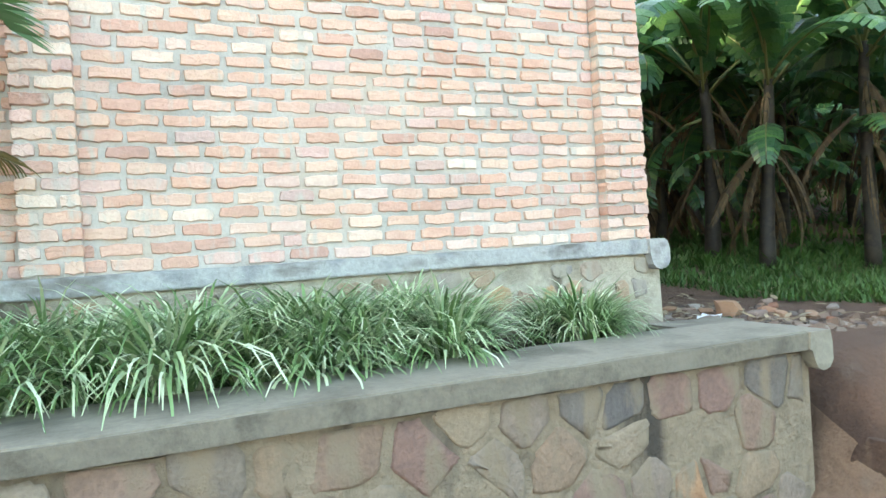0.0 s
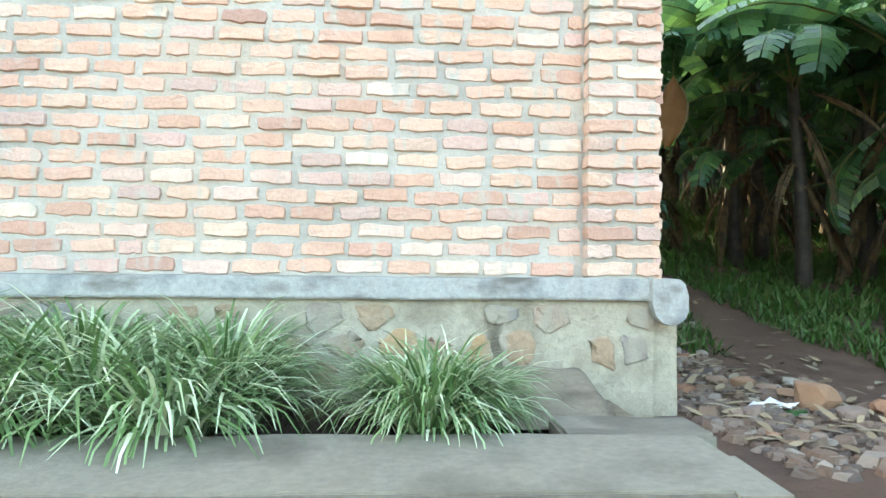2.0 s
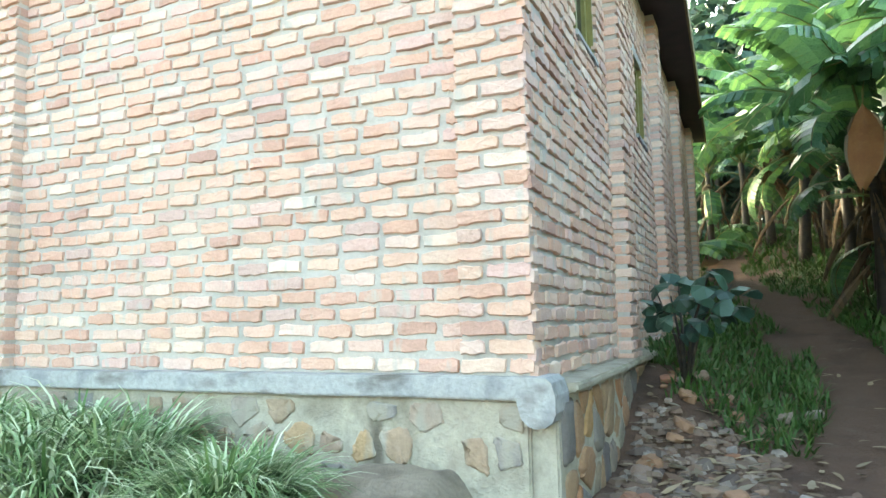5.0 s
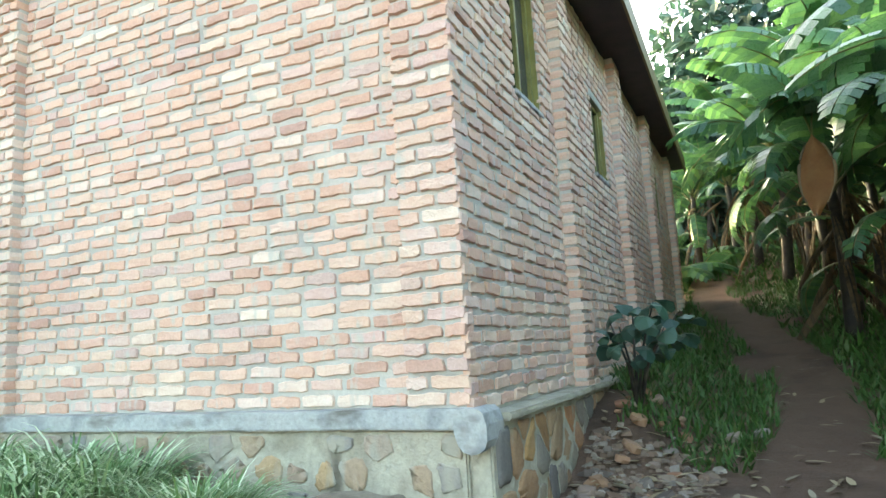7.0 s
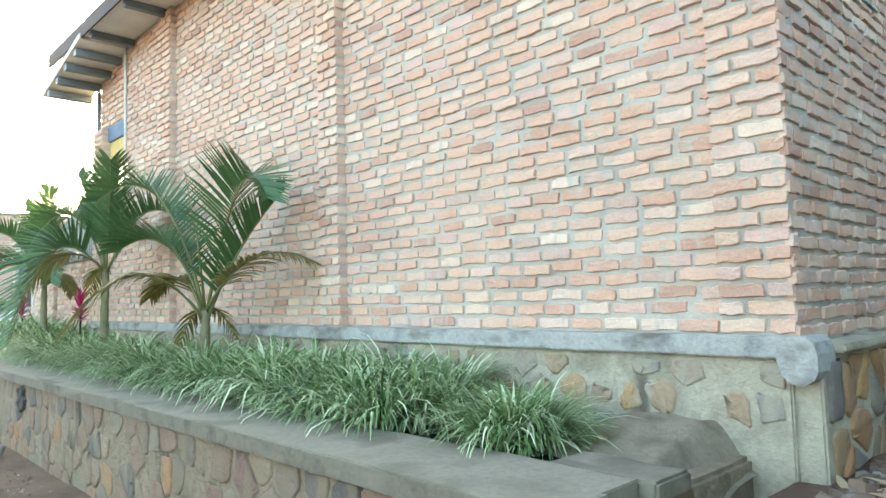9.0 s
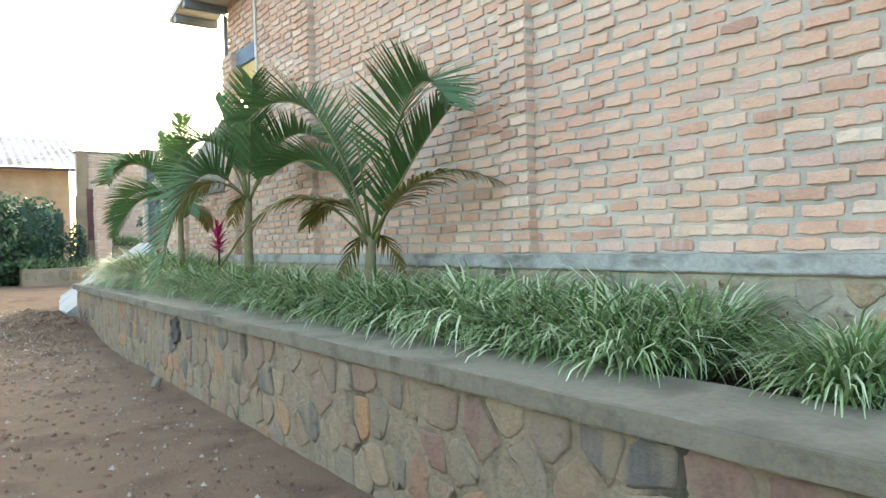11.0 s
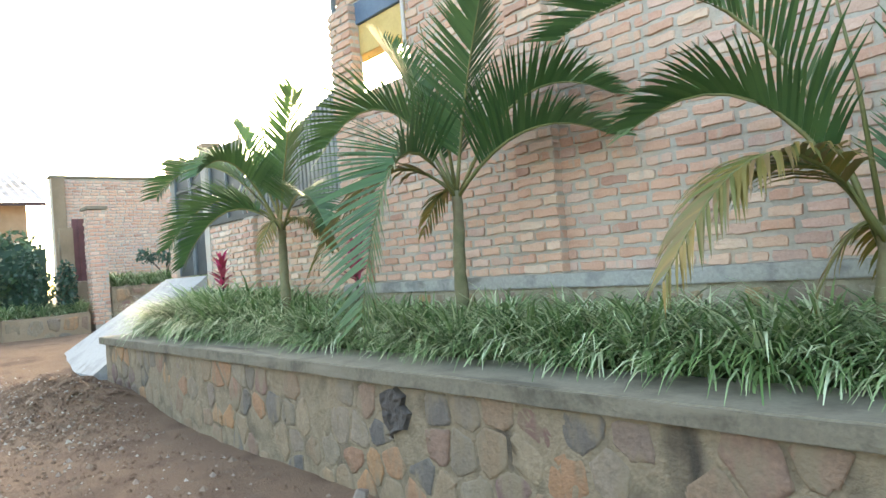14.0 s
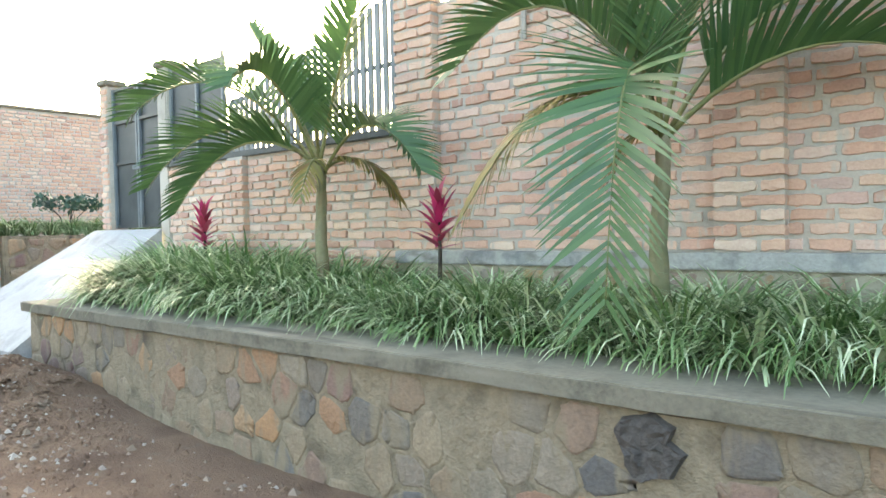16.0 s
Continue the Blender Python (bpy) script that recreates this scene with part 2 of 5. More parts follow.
def part(name, me, parent, label="", at=None):
    ob = new(name, me)
    ob.parent = parent
    if at is not None:
        ob.matrix_basis = at
    if label:
        ob["label"] = label
    return ob


def thing(name, label, category, group="", kind="", at=None, me=None):
    ob = new(name, me)
    if at is not None:
        ob.matrix_basis = at
    return tagged(ob, label, category, group, kind)


def box_data(x0, x1, y0, y1, z0, z1, bevel=0.006, rough=0.0, cuts=0):
    bm = bmesh.new()
    bmesh.ops.create_cube(bm, size=1)
    bmesh.ops.transform(bm, matrix=Matrix.Translation(((x0 + x1) / 2, (y0 + y1) / 2, (z0 + z1) / 2)) @ Matrix.Diagonal((x1 - x0, y1 - y0, z1 - z0, 1)), verts=bm.verts)
    if cuts:
        long = max(x1 - x0, y1 - y0, z1 - z0)
        es = [e for e in bm.edges if abs(e.calc_length() - long) < 1e-4]
        bmesh.ops.subdivide_edges(bm, edges=es, cuts=cuts, use_grid_fill=True)
    if bevel:
        es = [e for e in bm.edges if len(e.link_faces) == 2 and e.calc_face_angle(0) > 0.5]
        bmesh.ops.bevel(bm, geom=es, offset=bevel, segments=2, affect="EDGES")
    if rough:
        for v in bm.verts:
            v.co += Vector(noise.noise_vector(v.co * 2.3)) * rough + Vector(noise.noise_vector(v.co * 9.0)) * rough * 0.5
    vs = [v.co.copy() for v in bm.verts]
    bm.verts.index_update()
    fs = [[v.index for v in f.verts] for f in bm.faces]
    bm.free()
    return vs, fs


def box(name, x0, x1, y0, y1, z0, z1, material, bevel=0.006, rough=0.0, cuts=0):
    return mesh_of(name, *box_data(x0, x1, y0, y1, z0, z1, bevel, rough, cuts), material)


def tube_data(points, radii, sides=8):
    vs, fs = [], []
    pts = [Vector(p) for p in points]
    for i, p in enumerate(pts):
        d = (pts[min(i + 1, len(pts) - 1)] - pts[max(i - 1, 0)]).normalized()
        a = d.orthogonal().normalized() if abs(d.z) < 0.95 else Vector((1, 0, 0))
        a = (a - d * a.dot(d)).normalized()
        b = d.cross(a)
        for k in range(sides):
            w = 2 * math.pi * k / sides
            vs.append(p + (a * math.cos(w) + b * math.sin(w)) * radii[i])
    for i in range(len(pts) - 1):
        for k in range(sides):
            k2 = (k + 1) % sides
            fs.append([i * sides + k, i * sides + k2, (i + 1) * sides + k2, (i + 1) * sides + k])
    fs.append(list(range(sides))[::-1])
    fs.append([(len(pts) - 1) * sides + k for k in range(sides)])
    return vs, fs


def tube(name, points, radii, material, sides=8):
    return mesh_of(name, *tube_data(points, radii, sides), material, True)


def joined(name, bits, material, smooth=False):
    vs, fs = [], []
    for v, f in bits:
        o = len(vs)
        vs += v
        fs += [[i + o for i in q] for q in f]
    return mesh_of(name, vs, fs, material, smooth)


def smoothstep(a, b, v):
    u = min(1, max(0, (v - a) / (b - a)))
    return u * u * (3 - 2 * u)


# ---- ground: one sheet ----
def ground_z(x, y):
    low = -0.08 + 0.54 * smoothstep(-6.5, -15, x) + (0.30 + 0.10 * noise.noise(Vector((x * 5, y * 5, 7)))) * math.exp(-((x + 9.0) ** 2 / 1.3 + (y - 1.6) ** 2 / 0.45))
    low += 0.8 * smoothstep(2.6, 4.4, y) * smoothstep(-10.5, -11.2, x) * smoothstep(-14.2, -12.8, x)
    yy = min(y, 30)
    high = 0.56 + max(0, yy - 5) * 0.13 + max(0, yy - 8) * 0.06
    e = smoothstep(1.7, 2.45, y + 0.2 * math.sin(x * 2.1) + 0.12 * noise.noise(Vector((x * 4, y * 4, 11)))) * smoothstep(2.70, 3.0, x)
    z = low * (1 - e) + high * e
    z += 0.10 * noise.noise(Vector((x * 3.1, y * 3.1, 2))) * 4 * e * (1 - e)
    z += 0.32 * smoothstep(4.4, 5.8, y) * smoothstep(4.0, 3.3, x) * smoothstep(10.0, 7.0, y) * smoothstep(2.9, 3.05, x)
    n = noise.noise(Vector((x * 0.9, y * 0.9, 0))) * 0.03 + noise.noise(Vector((x * 4, y * 4, 3))) * 0.012
    return z + n


def spread(lo, hi, step, far):
    a = list(np.arange(lo, hi, step))
    out, d = [hi], step
    while out[-1] < far:
        d *= 1.5
        out.append(out[-1] + d)
    down, d = [lo], step
    while down[-1] > -far:
        d *= 1.5
        down.append(down[-1] - d)
    return down[:0:-1] + a + out


gx, gy = spread(-18, 10, 0.11, 600), spread(-4, 16, 0.11, 600)
gv = [(x, y, ground_z(x, y)) for y in gy for x in gx]
nx = len(gx)
gf = [[j * nx + i, j * nx + i + 1, (j + 1) * nx + i + 1, (j + 1) * nx + i] for j in range(len(gy) - 1) for i in range(nx - 1)]
ground = thing("ground", "bare red-brown earth yard with grass and a trodden path", "ground", kind="structure", me=mesh_of("ground", gv, gf, M_SOIL, True))

# raised ground by the grove gets the earth with shade in its colour
ground.data.materials.append(M_SHADYEARTH)
for f in ground.data.polygons:
    c = f.center
    if c.x > 2.9 and c.y > 1.9 + 0.5 * noise.noise(Vector((c.x * 1.5, c.y * 1.5, 21))):
        f.material_index = 1

# ---- house ----
WY, WX = 3.73, 3.05          # faces of the front and the side wall
LEDGE, TOP = 1.17, 4.90
COURSE, BL, BH = 0.080, 0.196, 0.060
house_front = thing("wall_front", "front wall of pinkish fired bricks with wide grey mortar", "brick wall", kind="structure")
house_side = thing("wall_side", "shaded side wall of fired bricks with brick pilasters", "brick wall", kind="structure")
part("mortar_body", joined("front_mortar", [
    box_data(-5.24, WX - 0.03, WY + 0.010, WY + 0.22, 0.3, TOP, 0),
    box_data(-6.36, -5.24, WY + 0.011, WY + 0.22, 0.3, 3.02, 0),
    box_data(-6.36, -5.24, WY + 0.011, WY + 0.22, 3.92, TOP, 0)], M_MORTAR), house_front)
WINDOWS = [(4.67, 5.27, 3.06, 3.98), (7.00, 7.62, 3.02, 3.80), (11.15, 11.75, 3.15, 3.95)]
SIDE_END = 14.0
bits, y0 = [], WY + 0.2
for a, b, zb, zt in WINDOWS:
    bits += [box_data(WX - 0.22, WX - 0.010, y0, a, 0.3, 4.6, 0), box_data(WX - 0.22, WX - 0.011, a, b, 0.3, zb, 0), box_data(WX - 0.22, WX - 0.011, a, b, zt, 4.6, 0)]
    y0 = b
bits.append(box_data(WX - 0.22, WX - 0.010, y0, SIDE_END, 0.3, 4.6, 0))
bits.append(box_data(WX - 0.22, WX - 0.010, WY - 0.06, WY + 0.2, 0.3, TOP, 0))
part("mortar_body", joined("side_mortar", bits, M_MORTAR), house_side)


def mortar_skin(name, u0, u1, z0, z1, point, holes=(), step=0.028):
    """Trowelled mortar face, uneven, lapping over brick edges here and there; point(u, out, z) places it."""
    us, zs = list(np.arange(u0, u1, step)) + [u1], list(np.arange(z0, z1, step)) + [z1]
    vs = []
    for z in zs:
        for u in us:
            p = Vector((u, z, u0))
            out = -0.0055 + 0.007 * noise.noise(p * 7.0) + 0.006 * noise.noise(p * 19.0) + 0.003 * noise.noise(p * 2.1)
            vs.append(point(u, max(-0.008, out), z))
    k = len(us)
    fs = []
    for j in range(len(zs) - 1):
        for i in range(k - 1):
            if not any(a - 0.03 < us[i] < b and c - 0.03 < zs[j] < d for a, b, c, d in holes):
                fs.append([j * k + i, j * k + i + 1, (j + 1) * k + i + 1, (j + 1) * k + i])
    return mesh_of(name, vs, fs, M_MORTAR, True)


part("mortar_face", mortar_skin("front_mortar_face", -5.24, 2.73, LEDGE, TOP, lambda u, o, z: (u, WY - o, z)), house_front)
part("mortar_face", mortar_skin("porch_mortar_face", -6.02, -5.24, LEDGE, 3.0, lambda u, o, z: (u, WY - o, z)), house_front)
part("mortar_face", mortar_skin("side_mortar_face", WY - 0.05, SIDE_END, 1.13, 4.55, lambda u, o, z: (WX + o, u, z), WINDOWS), house_side)
part("back_body", box("back_body", -10.0, WX - 0.22, SIDE_END - 0.22, SIDE_END, 0.3, 4.6, M_MORTAR, 0), house_side)


def brick_data(rng, length=BL, height=BH, depth=0.03):
    """Rough brick, front towards -y, centred on x and z, with chipped corners and a bowed face."""
    ring = []
    n = 5
    for k in range(n):
        ring.append((-length / 2 + length * k / n, -height / 2))
    ring.append((length / 2, -height / 2))
    ring.append((length / 2, 0))
    for k in range(n):
        ring.append((length / 2 - length * k / n, height / 2))
    ring.append((-length / 2, height / 2))
    ring.append((-length / 2, 0))
    m = len(ring)
    out = []
    for x, z in ring:
        edge = abs(x) > length * 0.49 and abs(z) > height * 0.4
        out.append((x * (0.985 if edge else 1) + rng.uniform(-0.006, 0.005), z * (0.90 if edge else 1) + rng.uniform(-0.006, 0.005)))
    tilt = rng.uniform(-0.004, 0.004)
    vs = [(x, depth, z) for x, z in out] + [(x, 0.003 + rng.uniform(0, 0.003), z) for x, z in out]
    vs += [(x * 0.965, -0.006 + tilt * z / height + rng.uniform(-0.0025, 0.002), z * 0.86) for x, z in out]
    fs = []
    for r in (0, 1):
        for k in range(m):
            k2 = (k + 1) % m
            fs.append([r * m + k, r * m + k2, (r + 1) * m + k2, (r + 1) * m + k])
    c = len(vs)
    vs.append((0, -0.007, 0))
    for k in range(m):
        fs.append([2 * m + k, 2 * m + (k + 1) % m, c])
    return [Vector(v) for v in vs], fs


rng = random.Random(7)
BRICKS = [brick_data(rng) for i in range(14)]
BRICK_MESHES = [mesh_of("brick", v, f, M_BRICK) for v, f in BRICKS]
DEEP = [brick_data(rng, depth=0.10) for i in range(8)]
DEEP_MESHES = [mesh_of("brick", v, f, M_BRICK) for v, f in DEEP]
FRONT = Matrix.Identity(4)
RIGHT = pose(0, 0, 0, 0, 0, 90)


def courses(u0, u1, z0, z1, rng, holes=()):
    """Running bond: centre along the wall, height, length of each brick."""
    row, z = 0, z0 + COURSE / 2
    while z < z1 - 0.02:
        u = u0 - (BL + 0.022) * (0.5 if row % 2 else 0.0) - rng.uniform(0, 0.05)
        while u < u1:
            ln = rng.choice((BL, BL, BL, BL * 0.93, BL * 1.06, BL * 0.97))
            if rng.random() < 0.04:
                ln = BL * 0.5
            a, b = max(u, u0), min(u + ln, u1)
            if b - a > 0.05:
                cut = [(a, b)]
                for h0, h1, hz0, hz1 in holes:
                    if hz0 - 0.03 < z < hz1 + 0.03:
                        nxt = []
                        for p, q in cut:
                            nxt += [(p, min(q, h0)), (max(p, h1), q)]
                        cut = [(p, q) for p, q in nxt if q - p > 0.03]
                for p, q in cut:
                    yield (p + q) / 2, z + rng.uniform(-0.006, 0.006), q - p
            u += ln + rng.uniform(0.014, 0.036)
        z += COURSE
        row += 1


def lay(spec, turn, origin, parent, limit=None, data=BRICKS, rng=rng, meshes=BRICK_MESHES):
    """Bricks inside limit(u, z) become single parts, the rest one mesh."""
    bits, single = [], 0
    for u, z, ln in spec:
        i = rng.randrange(len(data))
        flip = rng.choice((-1, 1))
        m = Matrix.Translation(origin) @ turn @ pose(u, rng.uniform(-0.007, 0.004), z, 0, rng.uniform(-1.6, 1.6), 0) @ Matrix.Diagonal((ln / BL, 1, 1, 1))
        if limit and single < 300 and limit(u, z):
            part("brick", meshes[i], parent, at=m)
            single += 1
        else:
            v, f = data[i]
            bits.append(([m @ p for p in v], f))
    if bits:
        ob = part("bricks", joined("bricks", bits, M_BRICK), parent)
        ob["kind"] = "stuff"


def column(parent, turn, origin, w, z0, z1, data=None, proud=0.08):
    """Brick pilaster of width w, standing proud of its wall."""
    v, f = box_data(-w / 2 + 0.008, w / 2 - 0.008, 0.010, proud + 0.05, z0, z1, 0)
    m = Matrix.Translation(origin) @ turn
    part("pilaster_core", mesh_of("pilaster_core", [m @ p for p in v], f, M_MORTAR), parent)
    spec, z, row = [], z0 + COURSE / 2, 0
    while z < z1 - 0.02:
        s = w * (0.36 if row % 2 else 0.64)
        spec += [(-w / 2 + s / 2 - 0.004, z, s - 0.008), (w / 2 - (w - s) / 2 + 0.004, z, w - s - 0.012)]
        z += COURSE
        row += 1
    lay(spec, turn, origin, parent, lambda u, z: True, DEEP, meshes=DEEP_MESHES)


PILASTERS = [(2.72, 3.052), (-0.57, -0.30), (-4.00, -3.63), (-6.40, -6.02)]
for a, b in PILASTERS:
    p = thing("pilaster_1", "brick pilaster standing proud of the front wall", "pilaster", "front pilasters", "structure")
    column(p, FRONT, (((a + b) / 2), WY - 0.08, 0), b - a, LEDGE, TOP if a > -5 else 3.9)
for y in (5.58, 8.0, 10.25, 12.75):
    p = thing("pilaster_2", "brick pilaster on the shaded side wall", "pilaster", "side pilasters", "structure")
    column(p, RIGHT, (WX + 0.10, y + 0.15, 0), 0.32, 1.1, 4.52, proud=0.10)

# plinth band along the front, with its rounded drop at the corner
ledge = thing("ledge", "blue-grey plastered ledge with a rounded end at the corner", "ledge", kind="structure")
part("band", box("band", -6.4, 3.02, 3.60, WY + 0.05, 1.075, LEDGE, M_LEDGE, 0.008, 0.005, 60), ledge)
prof = [(2.99, LEDGE + 0.001), (3.11, LEDGE + 0.001), (3.135, LEDGE - 0.02), (3.15, 1.10), (3.15, 1.03), (3.135, 0.995), (3.105, 0.975), (3.07, 0.968), (3.035, 0.98), (3.01, 1.005), (2.998, 1.04), (2.99, 1.074)]
n = len(prof)
pv = [(x, 3.575, z) for x, z in prof] + [(x, 3.80, z) for x, z in prof]
part("scroll_end", mesh_of("scroll_end", pv, [list(range(n)), list(range(2 * n - 1, n - 1, -1))] + [[k, k + n, (k + 1) % n + n, (k + 1) % n] for k in range(n)], M_LEDGE), ledge)
part("side_band", box("side_band", WX - 0.05, 3.19, 3.80, SIDE_END, 1.09, 1.13, M_PLINTH, 0.01, 0.008, 60), ledge)


# ---- rubble stone facing ----
def cells(w, h, size, rng, tall=0.85):
    """Irregular stone outlines filling a w by h panel: jittered cells clipped to one another."""
    nxc, nyc = max(1, round(w / size)), max(1, round(h / (size * tall)))
    pts = [((i + 0.5 + 0.35 * (j % 2) + rng.uniform(-0.36, 0.36)) * w / nxc, (j + 0.5 + rng.uniform(-0.36, 0.36)) * h / nyc) for j in range(nyc) for i in range(nxc)]
    for i, (px, py) in enumerate(pts):
        poly = [(0, 0), (w, 0), (w, h), (0, h)]
        for k, (qx, qy) in enumerate(pts):
            if k == i or max(abs(qx - px), abs(qy - py)) > 3 * size * max(1, tall):
                continue
            mx, my, dx, dy = (px + qx) / 2, (py + qy) / 2, qx - px, qy - py
            res = []
            for a in range(len(poly)):
                p, q = poly[a], poly[(a + 1) % len(poly)]
                sp = (p[0] - mx) * dx + (p[1] - my) * dy
                sq = (q[0] - mx) * dx + (q[1] - my) * dy
                if sp <= 0:
                    res.append(p)
                if sp * sq < 0:
                    f = sp / (sp - sq)
                    res.append((p[0] + (q[0] - p[0]) * f, p[1] + (q[1] - p[1]) * f))
            poly = res
            if len(poly) < 3:
                break
        if len(poly) >= 3:
            yield poly


def stone_data(poly, rng, gap=0.016, proud=0.022):
    cx, cy = sum(p[0] for p in poly) / len(poly), sum(p[1] for p in poly) / len(poly)
    for r in range(2):
        res = []
        for a in range(len(poly)):
            p, q = poly[a], poly[(a + 1) % len(poly)]
            res += [(p[0] * 0.88 + q[0] * 0.12, p[1] * 0.88 + q[1] * 0.12), (p[0] * 0.12 + q[0] * 0.88, p[1] * 0.12 + q[1] * 0.88)]
        poly = res
        if len(poly) > 14:
            break
    rad = max(0.02, min(math.hypot(p[0] - cx, p[1] - cy) for p in poly))
    s = max(0.4, 1 - gap / rad)
    s = min(s, 0.97) * rng.uniform(0.86, 1.0)
    poly = [(cx + (x - cx) * s + rng.uniform(-0.008, 0.008), cy + (y - cy) * s + rng.uniform(-0.008, 0.008)) for x, y in poly]
    m = len(poly)
    d = proud * rng.uniform(0.5, 1.3)
    vs = []
    for k, dep in ((1.0, 0.02), (0.99, -d * 0.45), (0.86, -d), (0.45, -d * rng.uniform(0.9, 1.25))):
        vs += [(cx + (x - cx) * k, dep + (rng.uniform(-0.004, 0.004) if k < 0.99 else 0), cy + (y - cy) * k) for x, y in poly]
    fs = []
    for r in range(3):
        for k in range(m):
            k2 = (k + 1) % m
            fs.append([r * m + k, r * m + k2, (r + 1) * m + k2, (r + 1) * m + k])
    fs.append([3 * m + k for k in range(m)])
    return [Vector(v) for v in vs], fs, Vector((cx, 0, cy))


def facing(parent, w, h, size, turn, origin, rng, keep=1.0, gap=0.016, proud=0.022, skip=None, material=M_STONE, tall=0.85):
    for poly in cells(w, h, size, rng, tall):
        if rng.random() > keep:
            continue
        v, f, c = stone_data(poly, rng, gap, proud)
        if skip and skip(c.x, c.z):
            continue
        me = mesh_of("stone", [p - c for p in v], f, material, True)
        part("stone", me, parent, at=Matrix.Translation(origin) @ turn @ Matrix.Translation(c))


# ---- raised planter in front of the house ----
PX0, PX1, PF, CAP = -10.0, 2.82, 2.20, 0.72
planter = thing("planter", "long raised planter of rubble stone with a cement coping", "planter", kind="structure")
part("wall_body", box("planter_wall", PX0 + 0.05, PX1 - 0.05, PF + 0.055, PF + 0.45, -0.4, CAP - 0.08, M_POINT, 0.02, 0.012, 80), planter)
part("end_wall", box("planter_end", 2.42, 2.84, PF + 0.46, 3.66, -0.2, CAP - 0.08, M_POINT, 0.02, 0.012, 20), planter)
part("end_wall", box("planter_end_far", PX0 + 0.05, PX0 + 0.45, PF + 0.46, 3.7, -0.2, CAP - 0.08, M_POINT, 0.02, 0.012, 20), planter)
# thin strip that carries the painted shade and stains of the coping front
part("coping_edge", box("coping_edge", PX0, PX1, PF, PF + 0.0125, CAP - 0.085, CAP - 0.006, M_CEMEDGE, 0.003, 0.005, 200), planter, "stained front edge of the coping, its shade painted in as a darker tone")
part("coping", box("coping", PX0 + 0.001, PX1 - 0.001, PF + 0.013, PF + 0.52, CAP - 0.085, CAP, M_CEM, 0.005, 0.007, 200), planter, "grey cement coping, worn and stained")
part("coping_end", box("coping_end", 2.42, 2.89, PF + 0.521, 2.98, CAP - 0.083, CAP - 0.003, M_CEM, 0.012, 0.008, 16), planter)
part("coping_end", box("coping_end_far", PX0, PX0 + 0.4, PF + 0.521, 3.62, CAP - 0.083, CAP - 0.003, M_CEM, 0.012, 0.008, 16), planter)
prof = [(2.69, CAP - 0.082), (2.70, CAP - 0.004), (2.825, CAP - 0.004), (2.835, 0.66), (2.835, 0.58), (2.81, 0.545), (2.77, 0.535), (2.735, 0.55), (2.715, 0.59), (2.705, 0.63)]
n = len(prof)
pv = [(x, PF - 0.012, z) for x, z in prof] + [(x + 0.012, PF + 0.3, z) for x, z in prof]
part("scroll_end", mesh_of("planter_scroll", pv, [list(range(n)), list(range(2 * n - 1, n - 1, -1))] + [[k, k + n, (k + 1) % n + n, (k + 1) % n] for k in range(n)], M_CEM), planter)
sv = [(x, y, CAP - 0.07 + 0.04 * noise.noise(Vector((x * 3, y * 3, 0)))) for y in np.linspace(PF + 0.5, 3.7, 12) for x in np.linspace(PX0 + 0.38, 2.46, 110)]
part("soil", mesh_of("soil", sv, [[j * 110 + i, j * 110 + i + 1, (j + 1) * 110 + i + 1, (j + 1) * 110 + i] for j in range(11) for i in range(109)], M_DARKSOIL, True), planter)
ev = [(x, y, CAP - 0.035 + 0.10 * smoothstep(3.0, 3.6, y) * smoothstep(1.9, 2.4, x) - 0.22 * smoothstep(2.66, 2.86, x) * smoothstep(2.98, 3.1, y) + 0.03 * noise.noise(Vector((x * 6, y * 6, 4)))) for y in np.linspace(2.93, 3.64, 24) for x in np.linspace(1.95, 2.865, 36)]
part("end_fill", mesh_of("end_fill", ev, [[j * 36 + i, j * 36 + i + 1, (j + 1) * 36 + i + 1, (j + 1) * 36 + i] for j in range(23) for i in range(35)], M_DUST, True), planter, "dusty trodden earth over the planter end")
srng = random.Random(3)
facing(planter, 12.64, 0.80, 0.235, FRONT, (PX0 + 0.08, PF + 0.055, -0.17), srng, 0.86, 0.006, 0.007, lambda u, z: abs(u - 6.20) < 0.17 and z > 0.45)

cr = random.Random(2)
rim = [(-3.80 + 0.13 * math.cos(w) * cr.uniform(0.7, 1.2), 0.48 + 0.14 * math.sin(w) * cr.uniform(0.85, 1.15)) for w in [k * math.pi / 9 for k in range(18)]]
cv = []
for k, f in enumerate((1.0, 0.92, 0.7, 0.45, 0.2)):
    for x, z in rim:
        p = Vector((x, z, 0))
        cv.append((-3.80 + (x + 3.80) * f, PF + 0.052 - (0.022 + 0.05 * abs(noise.noise(p * f * 14.0)) if k else 0), 0.47 + (z - 0.47) * f))
cv.append((-3.80, PF + 0.03, 0.47))
part("broken_patch", mesh_of("broken_patch", cv, [[r0 * 18 + k, r0 * 18 + (k + 1) % 18, r0 * 18 + 18 + (k + 1) % 18, r0 * 18 + 18 + k] for r0 in range(4) for k in range(18)] + [[72 + k, 72 + (k + 1) % 18, 90] for k in range(18)], M_DARKSTONE), planter, "dark rough stone where the facing has broken out")

# plinth below the ledge: mostly plastered on the front, bare slabs on the side
plinth = thing("plinth", "plastered stone plinth under the brick walls", "plinth", kind="structure")
part("body", box("plinth_front", -6.4, 3.03, 3.635, 3.72, 0.3, 1.074, M_PLINTH, 0.01, 0.01, 60), plinth)
part("body", box("plinth_side", 3.02, 3.14, 3.66, SIDE_END, 0.2, 1.088, M_PLINTH, 0.01, 0.012, 60), plinth)
